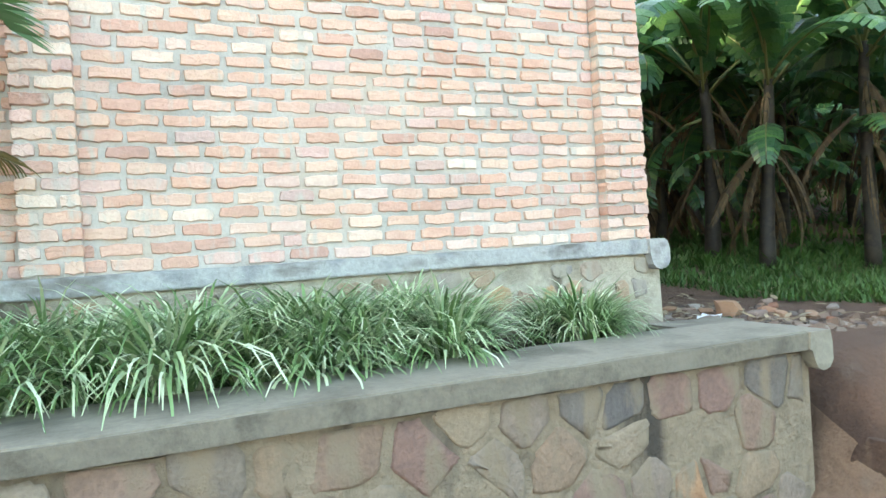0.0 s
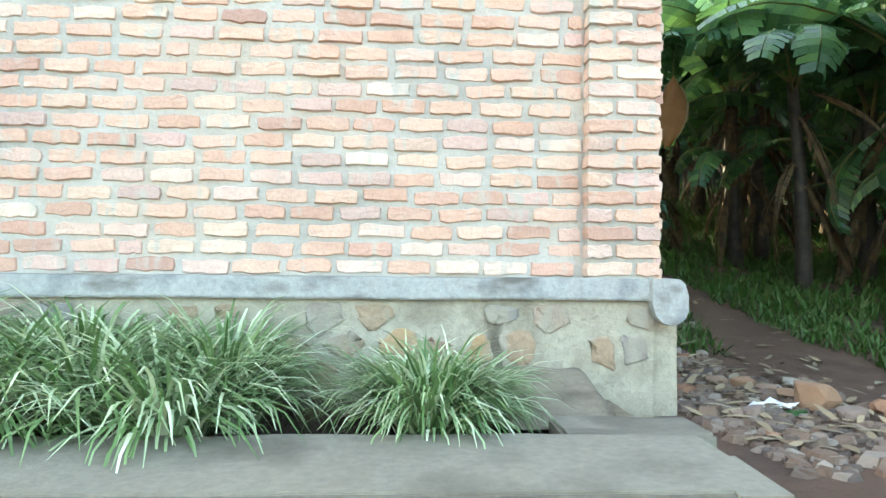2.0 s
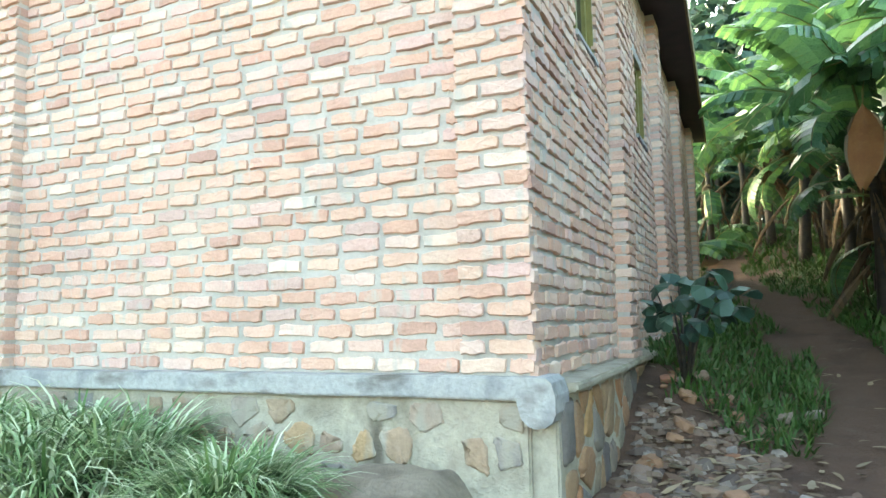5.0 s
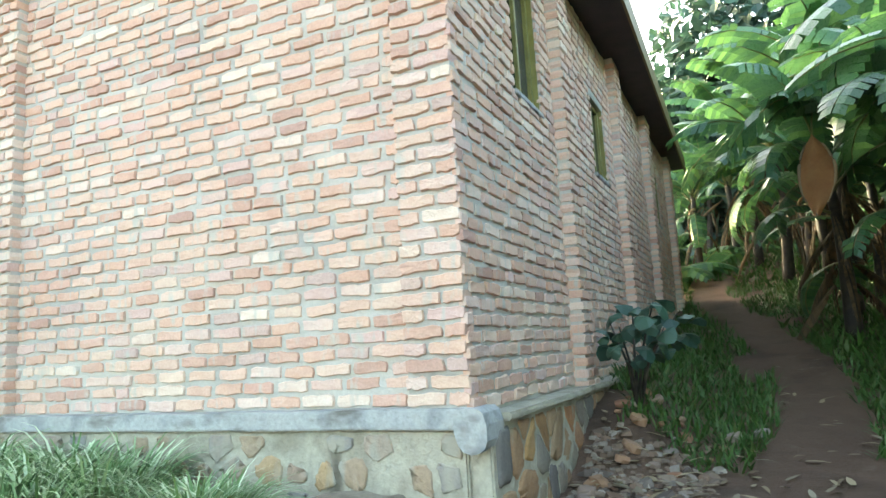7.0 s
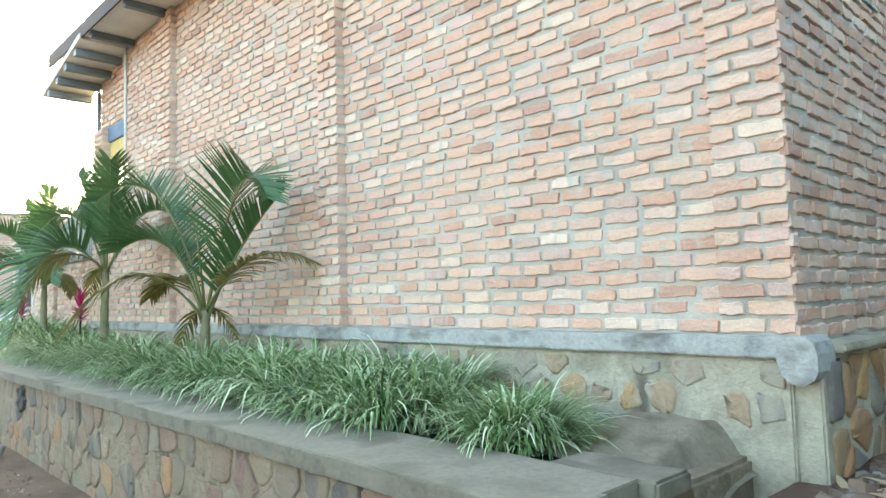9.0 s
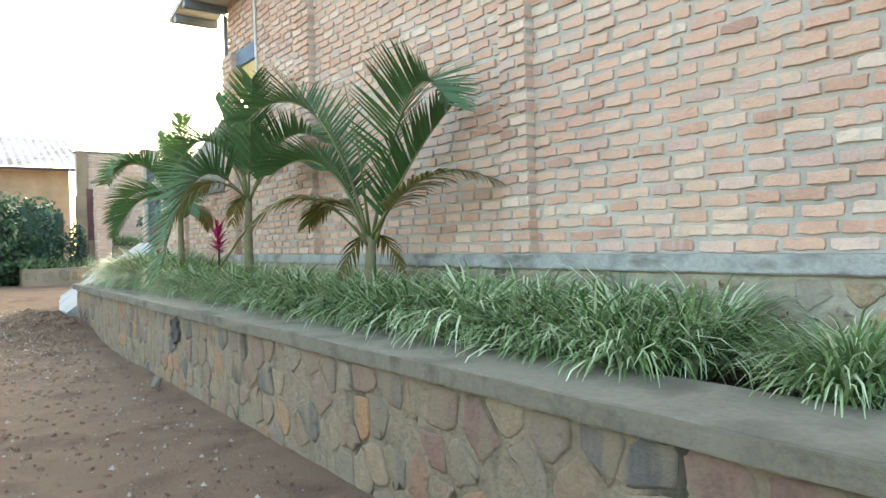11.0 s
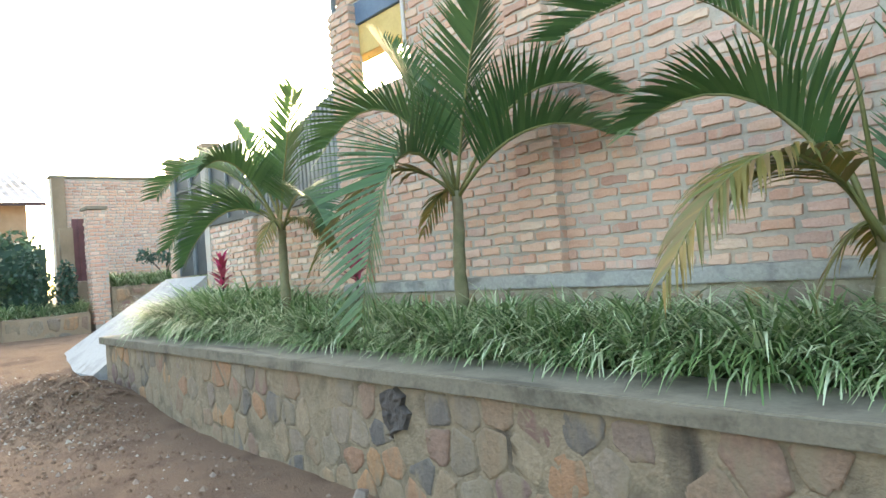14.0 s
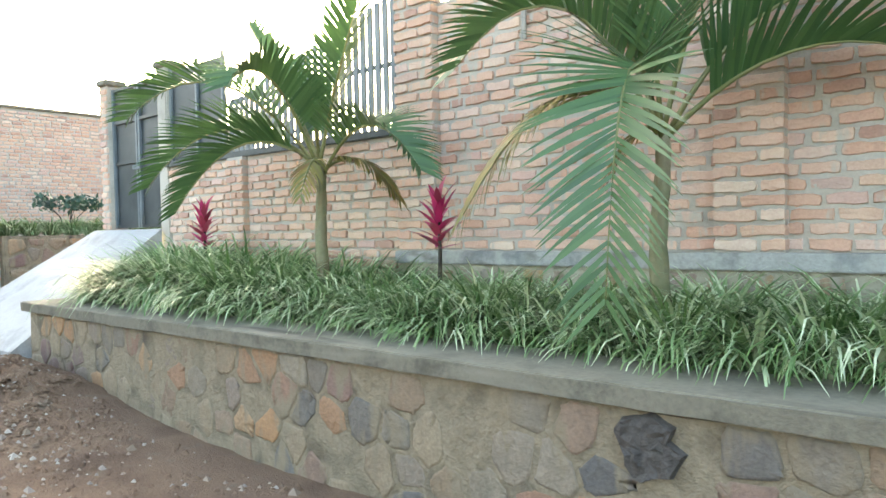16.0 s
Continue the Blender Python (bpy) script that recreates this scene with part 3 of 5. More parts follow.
facing(plinth, 9.4, 0.42, 0.19, FRONT, (-6.38, 3.632, 0.65), srng, 0.72, 0.02, 0.003, material=M_WASHED)
facing(plinth, 5.4, 0.60, 0.135, RIGHT, (3.14, 3.70, 0.48), srng, 0.94, 0.012, 0.012, material=M_SLAB, tall=2.0)

# ---- roof, eaves, windows ----
roof = thing("roof", "dark boarded roof edge with brown fascia over the walls", "roof", kind="structure")
part("roof_slab", box("roof_slab", -6.75, 3.04, 3.16, 14.3, TOP + 0.02, TOP + 0.10, M_ROOF, 0.01), roof)
part("front_soffit", box("front_soffit", -6.7, 3.0, 3.18, 3.72, TOP - 0.02, TOP + 0.015, M_SOFFIT, 0.004), roof, "pale soffit boards")
for x in (-6.2, -5.0, -3.8, -2.6, -1.4):
    part("rafter", box("rafter", x - 0.04, x + 0.04, 3.19, 3.715, TOP - 0.11, TOP - 0.022, M_GREYMETAL, 0.004), roof)
part("fascia", box("front_fascia", -6.75, 3.05, 3.135, 3.158, TOP - 0.06, TOP + 0.13, M_EAVE, 0.004), roof)


def skew_slab(name, a, b, wa, wb, z0a, z0b, h, material):
    """Board along y from a to b, reaching out to wa and wb, h thick."""
    vs = [(x, y, z) for dz in (0, h) for x, y, z in ((WX - 0.1, a, z0a + dz), (wa, a, z0a + dz), (wb, b, z0b + dz), (WX - 0.1, b, z0b + dz))]
    return mesh_of(name, vs, [[3, 2, 1, 0], [4, 5, 6, 7], [0, 1, 5, 4], [1, 2, 6, 5], [2, 3, 7, 6], [3, 0, 4, 7]], material)


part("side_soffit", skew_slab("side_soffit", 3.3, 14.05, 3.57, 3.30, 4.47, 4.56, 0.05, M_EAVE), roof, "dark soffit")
v = [(x, y, z) for x0, y, z0 in ((3.575, 3.3, 4.40), (3.305, 14.07, 4.50)) for x, z in ((x0, z0), (x0 + 0.025, z0), (x0 + 0.025, z0 + 0.24), (x0, z0 + 0.24))]
part("side_fascia", mesh_of("side_fascia", v, [[0, 1, 2, 3], [7, 6, 5, 4], [0, 4, 5, 1], [1, 5, 6, 2], [2, 6, 7, 3], [3, 7, 4, 0]], M_FASCIA), roof, "brown fascia board")
for i, (a, b, zb, zt) in enumerate(WINDOWS):
    w = thing("window_%d" % (i + 1), "narrow side window with an olive painted steel frame", "window", "side windows", "structure")
    for y0, y1, z0, z1 in ((a, a + 0.045, zb, zt), (b - 0.045, b, zb, zt), (a + 0.046, b - 0.046, zb, zb + 0.045), (a + 0.046, b - 0.046, zt - 0.045, zt), ((a + b) / 2 - 0.02, (a + b) / 2 + 0.02, zb + 0.046, zt - 0.046)):
        part("window_frame", box("window_frame", WX - 0.10, WX - 0.05, y0, y1, z0, z1, M_FRAME, 0.004), w)
    part("reveal", box("reveal", WX - 0.215, WX - 0.012, b - 0.003, b + 0.012, zb, zt, M_FRAME, 0.002), w, "olive painted reveal")
    part("pane", box("pane", WX - 0.082, WX - 0.076, a + 0.045, b - 0.045, zb + 0.045, zt - 0.045, M_GLASS, 0.0), w)
    part("window_sill", box("window_sill", WX - 0.21, WX + 0.02, a, b, zb - 0.04, zb - 0.002, M_LEDGE, 0.006), w)
    # near-black sheet added behind the pane, in place of the unlit room's darkness
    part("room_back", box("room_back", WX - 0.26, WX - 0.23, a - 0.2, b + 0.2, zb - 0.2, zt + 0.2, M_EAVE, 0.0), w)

cv = [(x, y, z + d) for d in (0, 0.07) for x, y, z in ((-5.24, 3.12, 4.83), (-5.24, 3.725, 4.83), (-7.0, 3.725, 4.48), (-7.0, 3.12, 4.48))]
part("porch_canopy", mesh_of("porch_canopy", cv, [[0, 1, 2, 3], [7, 6, 5, 4], [0, 4, 5, 1], [1, 5, 6, 2], [2, 6, 7, 3], [3, 7, 4, 0]], M_SOFFIT), roof, "pale boarded porch soffit")
for k in range(4):
    x = -5.5 - 0.42 * k
    z = 4.83 - 0.1989 * (-5.24 - x)
    part("rafter", box("canopy_rafter", x - 0.05, x + 0.05, 3.14, 3.72, z - 0.10, z - 0.005, M_GREYMETAL, 0.004), roof)

# porch at the far end of the front
porch = thing("porch", "open porch with painted beam over a low brick wall", "porch", kind="structure")
part("beam", box("beam", -6.36, -5.26, WY + 0.0, WY + 0.22, 3.70, 3.915, M_BLUE, 0.006), porch, "blue painted beam")
part("lintel", box("lintel", -6.34, -5.26, WY + 0.03, WY + 0.20, 3.40, 3.698, M_YELLOW, 0.006), porch, "yellow painted lintel")
part("yellow_wall", box("yellow_wall", -6.0, -5.0, 5.4, 5.5, 3.2, 4.8, M_YELLOW, 0.0), porch)
part("post", tube("porch_post", [(-6.37, WY - 0.02, 2.9), (-6.37, WY - 0.02, 4.50)], [0.03, 0.03], M_GREYMETAL, 10), porch, "thin steel post")
part("conduit", tube("conduit", [(-5.25, WY - 0.03, 2.6), (-5.25, WY - 0.03, 4.88)], [0.018, 0.018], M_SOFFIT, 8), porch)

# ---- low garden wall with railing and gate ----
garden_wall = thing("wall_garden", "low brick wall with dark coping below a steel railing", "brick wall", kind="structure")
part("mortar_body", box("garden_mortar", -10.0, -6.37, WY + 0.011, WY + 0.2, 0.3, 2.08, M_MORTAR, 0), garden_wall)
part("coping", box("garden_coping", -10.0, -6.41, WY - 0.03, WY + 0.22, 2.081, 2.14, M_DARKMETAL, 0.006), garden_wall, "dark grey coping")
column(garden_wall, FRONT, (-8.62, WY - 0.06, 0), 0.28, 0.7, 2.08, proud=0.06)
lay(list(courses(-9.98, -8.77, 0.7, 2.07, rng)) + list(courses(-8.47, -6.41, 0.7, 2.07, rng)), FRONT, (0, WY, 0), garden_wall, lambda u, z: True)
railing = thing("railing", "grey steel railing of upright flat bars with sloping top", "railing")
for i in range(28):
    x = -8.86 + i * 0.0878
    top = 2.66 + 0.60 * i / 27
    part("bar", box("bar", x, x + 0.055, WY + 0.06, WY + 0.085, 2.141, top, M_GREYMETAL, 0.003), railing)
for z in (2.25, 2.66):
    part("rail", box("rail", -8.88, -6.42, WY + 0.086, WY + 0.115, z, z + 0.04, M_DARKMETAL, 0.003), railing)
panel = thing("metal_screen", "dark sheet steel screen beside the gate", "metal screen")
part("sheet", box("sheet", -9.94, -8.9, WY + 0.05, WY + 0.07, 2.141, 3.15, M_DARKMETAL, 0.003), panel)
for x in (-9.95, -9.42, -8.93):
    part("upright", box("upright", x, x + 0.04, WY + 0.02, WY + 0.048, 2.141, 3.2, M_GREYMETAL, 0.003), panel)
gate = thing("metal_gate", "closed dark painted steel gate between plastered posts", "gate")
part("leaf", box("leaf", -11.34, -10.72, WY + 0.06, WY + 0.085, 1.42, 3.12, M_DARKMETAL, 0.004), gate)
part("leaf", box("leaf", -10.70, -10.16, WY + 0.06, WY + 0.085, 1.42, 3.12, M_DARKMETAL, 0.004), gate)
for x in (-11.34, -10.76, -10.70, -10.20):
    part("stile", box("stile", x, x + 0.04, WY + 0.025, WY + 0.058, 1.42, 3.14, M_GREYMETAL, 0.003), gate)
for z in (1.42, 2.2, 2.7, 3.10):
    part("crossbar", box("crossbar", -11.29, -10.21, WY + 0.03, WY + 0.056, z, z + 0.04, M_DARKMETAL, 0.003), gate)
part("latch", box("latch", -10.80, -10.62, WY - 0.005, WY + 0.022, 2.12, 2.17, M_GREYMETAL, 0.004), gate)
for x in (-11.56, -10.14):
    p = thing("gate_post", "plastered brick gate post with a small cap", "post", "gate posts")
    part("shaft", box("shaft", x, x + 0.19, WY - 0.02, WY + 0.2, 0.6, 3.2, M_MORTAR, 0.012, 0.006, 12), p)
    part("cap", box("cap", x - 0.03, x + 0.22, WY - 0.05, WY + 0.23, 3.201, 3.27, M_CEM, 0.012), p)

for x in (-11.56,):
    p = thing("gate_pier", "narrow brick facing of the outer gate post", "pier", kind="structure")
    lay([(u, z, ln) for u, z, ln in courses(-0.09, 0.09, 1.0, 3.19, rng)], FRONT, (x + 0.095, WY - 0.025, 0), p, lambda u, z: True)

ramp = thing("ramp", "smooth grey concrete ramp beside the planter end", "ramp", kind="structure")
rv = [(x, y, z - d) for d in (0, 0.35) for x, y, z in ((-12.8, 2.12, 0.20), (-10.06, 2.12, 0.24), (-10.03, 3.66, 1.40), (-11.7, 3.66, 1.40))]
part("slab", mesh_of("ramp_slab", rv, [[0, 1, 2, 3], [7, 6, 5, 4], [0, 4, 5, 1], [1, 5, 6, 2], [2, 6, 7, 3], [3, 7, 4, 0]], M_RAMP), ramp)


# ---- leaves ----
def blade_data(p, yaw, length, width, rise, droop, segs=5, fold=0.0):
    """A narrow leaf that rises and then bends over."""
    vs, fs = [], []
    d = Vector((math.cos(yaw), math.sin(yaw), 0))
    s = Vector((-d.y, d.x, 0))
    q = Vector(p)
    ang = rise
    for i in range(segs + 1):
        u = i / segs
        w = width * (1 - u ** 2.2) * (0.75 + 0.5 * min(u * 4, 1)) * 0.5 + 0.0006
        vs += [q - s * w, q + s * w]
        step = length / segs
        q = q + (d * math.cos(ang) + Vector((0, 0, 1)) * math.sin(ang)) * step
        ang -= droop / segs * (0.5 + u)
    for i in range(segs):
        fs.append([2 * i, 2 * i + 1, 2 * i + 3, 2 * i + 2])
    return vs, fs


def tuft_mesh(seed, turn, count=95):
    """A quarter of a clump: blades that lean out round one direction."""
    r = random.Random(seed)
    bits = []
    for i in range(count):
        a = turn + r.uniform(-0.95, 0.95)
        rad = r.uniform(0, 0.11)
        bits.append(blade_data((math.cos(a) * rad, math.sin(a) * rad, -0.02), a + r.uniform(-0.4, 0.4), r.uniform(0.30, 0.54), r.uniform(0.0085, 0.0145), r.uniform(0.75, 1.4), r.uniform(1.5, 3.1)))
    return joined("leaf_tuft", bits, M_BLADE, True)


CLUMPS = [[tuft_mesh(20 + 4 * i + k, k * math.pi / 2) for k in range(4)] for i in range(6)]


def clump(x, y, z, r, s, label="arching clump of cream-striped green leaves in the planter", group="planter grass clumps"):
    ob = thing("grass_clump", label, "grass clump", group, at=pose(x, y, z, r.uniform(-6, 6), r.uniform(-6, 6), r.uniform(0, 360)) @ Matrix.Diagonal((s, s, s * r.uniform(0.9, 1.1), 1)))
    for me in r.choice(CLUMPS):
        part("leaf_tuft", me, ob)


r = random.Random(5)
for row, (y, off) in enumerate(((2.91, 0.0), (3.14, 0.14), (3.40, 0.05))):
    x = -9.5 + off
    while x < 1.42:
        clump(x + r.uniform(-0.05, 0.05), y + r.uniform(-0.05, 0.05), CAP - 0.05, r, r.uniform(1.05, 1.30) * (1 + 0.42 * smoothstep(-5.5, -8.0, x)))
        x += 0.28
for x, y in ((2.02, 2.98), (1.93, 3.12), (2.10, 3.10), (2.0, 2.9)):
    clump(x, y, CAP - 0.05, r, 0.88)
for y in np.arange(2.1, 3.4, 0.32):
    clump(-16.3, y, 0.86, r, 1.0, "low grass clump in the far stone bed", "far bed clumps")
for y in np.arange(4.2, 7.4, 0.36):
    clump(-16.4, y, 1.36, r, 1.1, "low grass clump in the far stone bed", "far bed clumps")


def bez(a, b, c, u):
    return a * (1 - u) ** 2 + b * (2 * u * (1 - u)) + c * u ** 2


def frond_data(base, ctrl, tip, leaf, pairs, hang, r, lift=0.35, spread=1.0):
    """Stalk tube and paired leaflets of a feather palm leaf."""
    a, b, c = Vector(base), Vector(ctrl), Vector(tip)
    pts = [bez(a, b, c, i / 10) for i in range(11)]
    stalk = tube_data(pts, [0.016 * (1 - 0.085 * i) for i in range(11)], 6)
    vs, fs = [], []
    for i in range(pairs):
        u = 0.20 + 0.80 * i / (pairs - 1)
        p = bez(a, b, c, u)
        t = (bez(a, b, c, min(1, u + 0.02)) - bez(a, b, c, u - 0.02)).normalized()
        side = t.cross(Vector((0, 0, 1)))
        side = side.normalized() if side.length > 0.05 else Vector((1, 0, 0))
        up = side.cross(t).normalized()
        ln = leaf * (0.35 + 0.65 * math.sin(math.pi * min(1, 0.18 + u * 0.80)) ** 0.8)
        for sg in (-1, 1):
            if r.random() < 0.03:
                continue
            d = (t * (0.55 + 0.65 * u) + side * sg * spread + up * lift * (1 - 0.4 * u) + Vector([r.uniform(-0.10, 0.10) for k in range(3)])).normalized()
            wv = t.cross(d).cross(d).normalized() * 0.013 + up * 0.002
            q, o = p.copy(), len(vs)
            for k in range(5):
                f = k / 4
                w = (1 - f ** 1.8) * (0.5 + min(1, f * 3) * 0.5) + 0.03
                vs += [q - wv * w, q + wv * w]
                d = (d + Vector((0, 0, -1)) * hang * (0.15 + f) * 0.5).normalized()
                q = q + d * ln / 4
            fs += [[o + 2 * k, o + 2 * k + 1, o + 2 * k + 3, o + 2 * k + 2] for k in range(4)]
    return stalk, (vs, fs)


def palm(base, crown, fronds, seed, label):
    r = random.Random(seed)
    bx, by, bz = base
    ob = thing("palm_tree", label, "palm", "planter palms", at=Matrix.Translation(base))
    inv = Matrix.Translation(base).inverted()

    def put(name, data, material, parent, lab="", smooth=True):
        return part(name, mesh_of(name, [inv @ Vector(p) for p in data[0]], data[1], material, smooth), parent, lab)
    pts = [(bx + (crown[0] - bx) * u + 0.01 * math.sin(9 * u), by + (crown[1] - by) * u, bz - 0.06 + (crown[2] - bz + 0.06) * u) for u in [i / 12 for i in range(13)]]
    put("trunk", tube_data(pts, [0.054 - 0.022 * (i / 12) + (0.006 if i % 2 else 0) for i in range(13)], 12), M_TRUNK, ob, "slender ringed green-brown trunk")
    for tip, ctrl, leaf, hang, dry in fronds:
        stalk, leaves = frond_data((crown[0] + r.uniform(-0.02, 0.02), crown[1] + r.uniform(-0.02, 0.02), crown[2] - r.uniform(0.02, 0.12)), ctrl, tip, leaf * 1.15, 54, hang if dry else hang * 0.45, r, 0.1 if dry else 0.85)
        st = put("frond", stalk, M_RACHIS, ob, "yellowing palm frond" if dry else "")
        put("leaf_blade", leaves, M_FROND_Y if dry else M_FROND, st)
    for k in range(2 if seed == 1 else 1):
        w = k * 1.9 + seed * 1.7
        stalk, leaves = frond_data(crown, (crown[0] + 0.12 * math.cos(w), crown[1] + 0.12 * math.sin(w), crown[2] + 0.1), (crown[0] + 0.30 * math.cos(w), crown[1] + 0.30 * math.sin(w), crown[2] - 0.25 - 0.12 * k), 0.24, 14, 0.8, r, 0.0)
        st = put("frond", stalk, M_RACHIS, ob, "withered lower frond")
        put("leaf_blade", leaves, M_FROND_Y, st)
    put("spear", tube_data([crown, (crown[0] - 0.03, crown[1] - 0.05, crown[2] + 0.6), (crown[0] - 0.09, crown[1] - 0.14, crown[2] + 1.2)], [0.014, 0.009, 0.003], 6), M_RACHIS, ob, "unopened spear leaf")


palm((-1.50, 3.10, CAP), (-1.50, 3.10, 1.32), [
    ((-2.65, 2.58, 2.36), (-1.85, 2.93, 2.85), 0.42, 0.30, False),
    ((-0.47, 3.12, 2.17), (-1.00, 3.18, 2.85), 0.42, 0.30, False),
    ((-0.88, 3.50, 2.30), (-1.30, 3.25, 1.85), 0.36, 0.25, False),
    ((-2.35, 2.65, 1.85), (-1.85, 2.95, 2.25), 0.36, 0.75, False),
    ((-0.55, 3.55, 1.70), (-1.05, 3.25, 1.98), 0.30, 0.75, True),
    ((-1.92, 2.12, 1.18), (-1.68, 2.6, 2.05), 0.34, 0.8, True),
    ((-2.05, 2.85, 1.45), (-1.7, 3.0, 1.85), 0.28, 0.6, True)], 1, "young feather palm with some yellowing lower fronds in the planter")
palm((-4.10, 3.10, CAP), (-4.07, 3.10, 1.80), [
    ((-3.02, 3.50, 2.28), (-3.6, 3.3, 2.70), 0.40, 0.35, False),
    ((-2.95, 3.35, 2.00), (-3.5, 3.2, 2.35), 0.38, 0.45, False),
    ((-3.92, 2.15, 1.05), (-4.0, 2.5, 2.60), 0.50, 0.35, False),
    ((-4.95, 2.55, 2.15), (-4.45, 2.9, 2.95), 0.44, 0.40, False),
    ((-4.60, 2.95, 2.95), (-4.25, 3.05, 2.45), 0.42, 0.15, False),
    ((-3.60, 3.00, 2.95), (-3.9, 3.08, 2.45), 0.42, 0.15, False),
    ((-4.75, 2.35, 1.40), (-4.4, 2.75, 2.35), 0.42, 0.75, True)], 2, "feather palm with slender trunk in the planter")
palm((-6.66, 3.10, CAP), (-6.66, 3.10, 1.84), [
    ((-8.35, 2.50, 2.30), (-7.45, 2.80, 2.95), 0.42, 0.60, False),
    ((-8.05, 2.50, 1.72), (-7.40, 2.78, 2.50), 0.36, 0.60, False),
    ((-7.55, 2.45, 1.50), (-7.05, 2.72, 2.35), 0.34, 0.70, False),
    ((-5.50, 2.90, 1.70), (-6.05, 3.00, 2.35), 0.34, 0.70, False),
    ((-7.35, 3.00, 2.95), (-6.95, 3.08, 2.40), 0.36, 0.25, False),
    ((-6.05, 3.00, 3.00), (-6.45, 3.08, 2.45), 0.36, 0.25, False),
    ((-6.55, 2.25, 2.25), (-6.65, 2.65, 2.75), 0.34, 0.60, False),
    ((-6.05, 3.30, 1.55), (-6.35, 3.20, 2.05), 0.24, 0.80, True)], 3, "feather palm near the gate end of the planter")


def ti_plant(x, y, z, h, seed):
    r = random.Random(seed)
    ob = thing("ti_plant", "small pink-leaved ti plant among the planter grass", "plant", "pink ti plants", at=pose(x, y, z))
    part("stem", tube("ti_stem", [(0, 0, -0.05), (0.01, 0, h * 0.45), (0, 0.01, h * 0.75)], [0.016, 0.013, 0.008], M_STEM), ob)
    bits = []
    for i in range(34):
        zz = h * (0.48 + 0.32 * i / 34)
        bits.append(blade_data((0, 0, zz), i * 2.4, r.uniform(0.16, 0.27) * (1.15 - 0.3 * i / 34), r.uniform(0.035, 0.05), 0.35 + 1.0 * i / 34 + r.uniform(-0.15, 0.15), r.uniform(0.3, 1.1)))
    part("leaf_tuft", joined("leaf_tuft", bits, M_PINK, True), ob, "bright pink lance leaves")


ti_plant(-8.45, 3.22, CAP, 1.03, 1)
ti_plant(-5.70, 3.30, CAP, 1.00, 2)


# ---- far end of the yard ----
far_bed = thing("stone_bed", "low orange-brown stone bed along the hedge", "planter", kind="structure")
part("body", box("far_bed", -16.8, -15.8, 1.95, 3.48, -0.2, 0.88, M_PLASTER, 0.02, 0.02, 10), far_bed)
part("body", box("far_bed_high", -16.9, -15.9, 3.96, 8.0, -0.2, 1.36, M_POINT, 0.02, 0.02, 20), far_bed)
facing(far_bed, 3.4, 0.95, 0.28, RIGHT, (-15.9, 4.0, 0.38), srng, 0.95, 0.02, 0.012)
facing(far_bed, 1.5, 0.62, 0.30, RIGHT, (-15.8, 1.96, 0.24), srng, 0.9, 0.02, 0.010)
pillar = thing("brick_pillar", "square brick pillar with a cement cap", "pillar", kind="structure")
part("core", box("pillar_core", -16.40, -16.01, 3.62, 3.94, 0.2, 3.0, M_MORTAR, 0), pillar)
part("cap", box("pillar_cap", -16.46, -15.95, 3.57, 3.99, 3.001, 3.07, M_CEM, 0.01), pillar)
lay([(u, z, ln) for u, z, ln in courses(-0.16, 0.16, 0.6, 2.99, rng)], RIGHT, (-16.0, 3.78, 0), pillar, lambda u, z: True, DEEP, meshes=DEEP_MESHES)
lay([(u, z, ln) for u, z, ln in courses(-0.2, 0.2, 0.6, 2.99, rng)], FRONT, (-16.2, 3.61, 0), pillar, lambda u, z: True, DEEP, meshes=DEEP_MESHES)
yard_wall = thing("wall_yard", "tall pale brick boundary wall behind the stone bed", "brick wall", kind="structure")
part("mortar_body", box("yard_mortar", -20.3, -20.01, 3.77, 12.0, 0.0, 4.25, M_MORTAR, 0), yard_wall)
part("coping", box("yard_coping", -20.34, -19.95, 3.73, 12.0, 4.251, 4.31, M_CEM, 0.01), yard_wall)
part("pier", box("yard_pier", -20.0, -19.9, 3.77, 4.05, 0.0, 4.25, M_PLASTER, 0.01), yard_wall)
lay(list(courses(4.06, 10.5, 1.0, 4.24, rng)), RIGHT, (-20.0, 0, 0), yard_wall)
side_gate = thing("side_gate", "maroon sheet metal gate beside the brick pillar", "gate")
part("sheet", box("side_gate_sheet", -17.5, -17.47, 3.62, 4.0, 1.55, 2.95, M_PURPLE, 0.003), side_gate)
for y in (3.62, 3.74, 3.86, 3.97):
    part("rib", box("rib", -17.469, -17.44, y, y + 0.025, 1.55, 2.95, M_PURPLE, 0.003), side_gate)
part("post", box("side_gate_post", -17.55, -17.35, 3.35, 3.61, 0.5, 2.75, M_PLASTER, 0.01), side_gate)
part("threshold", box("side_gate_base", -17.55, -17.35, 3.62, 4.0, 0.5, 1.54, M_PLASTER, 0.01), side_gate)


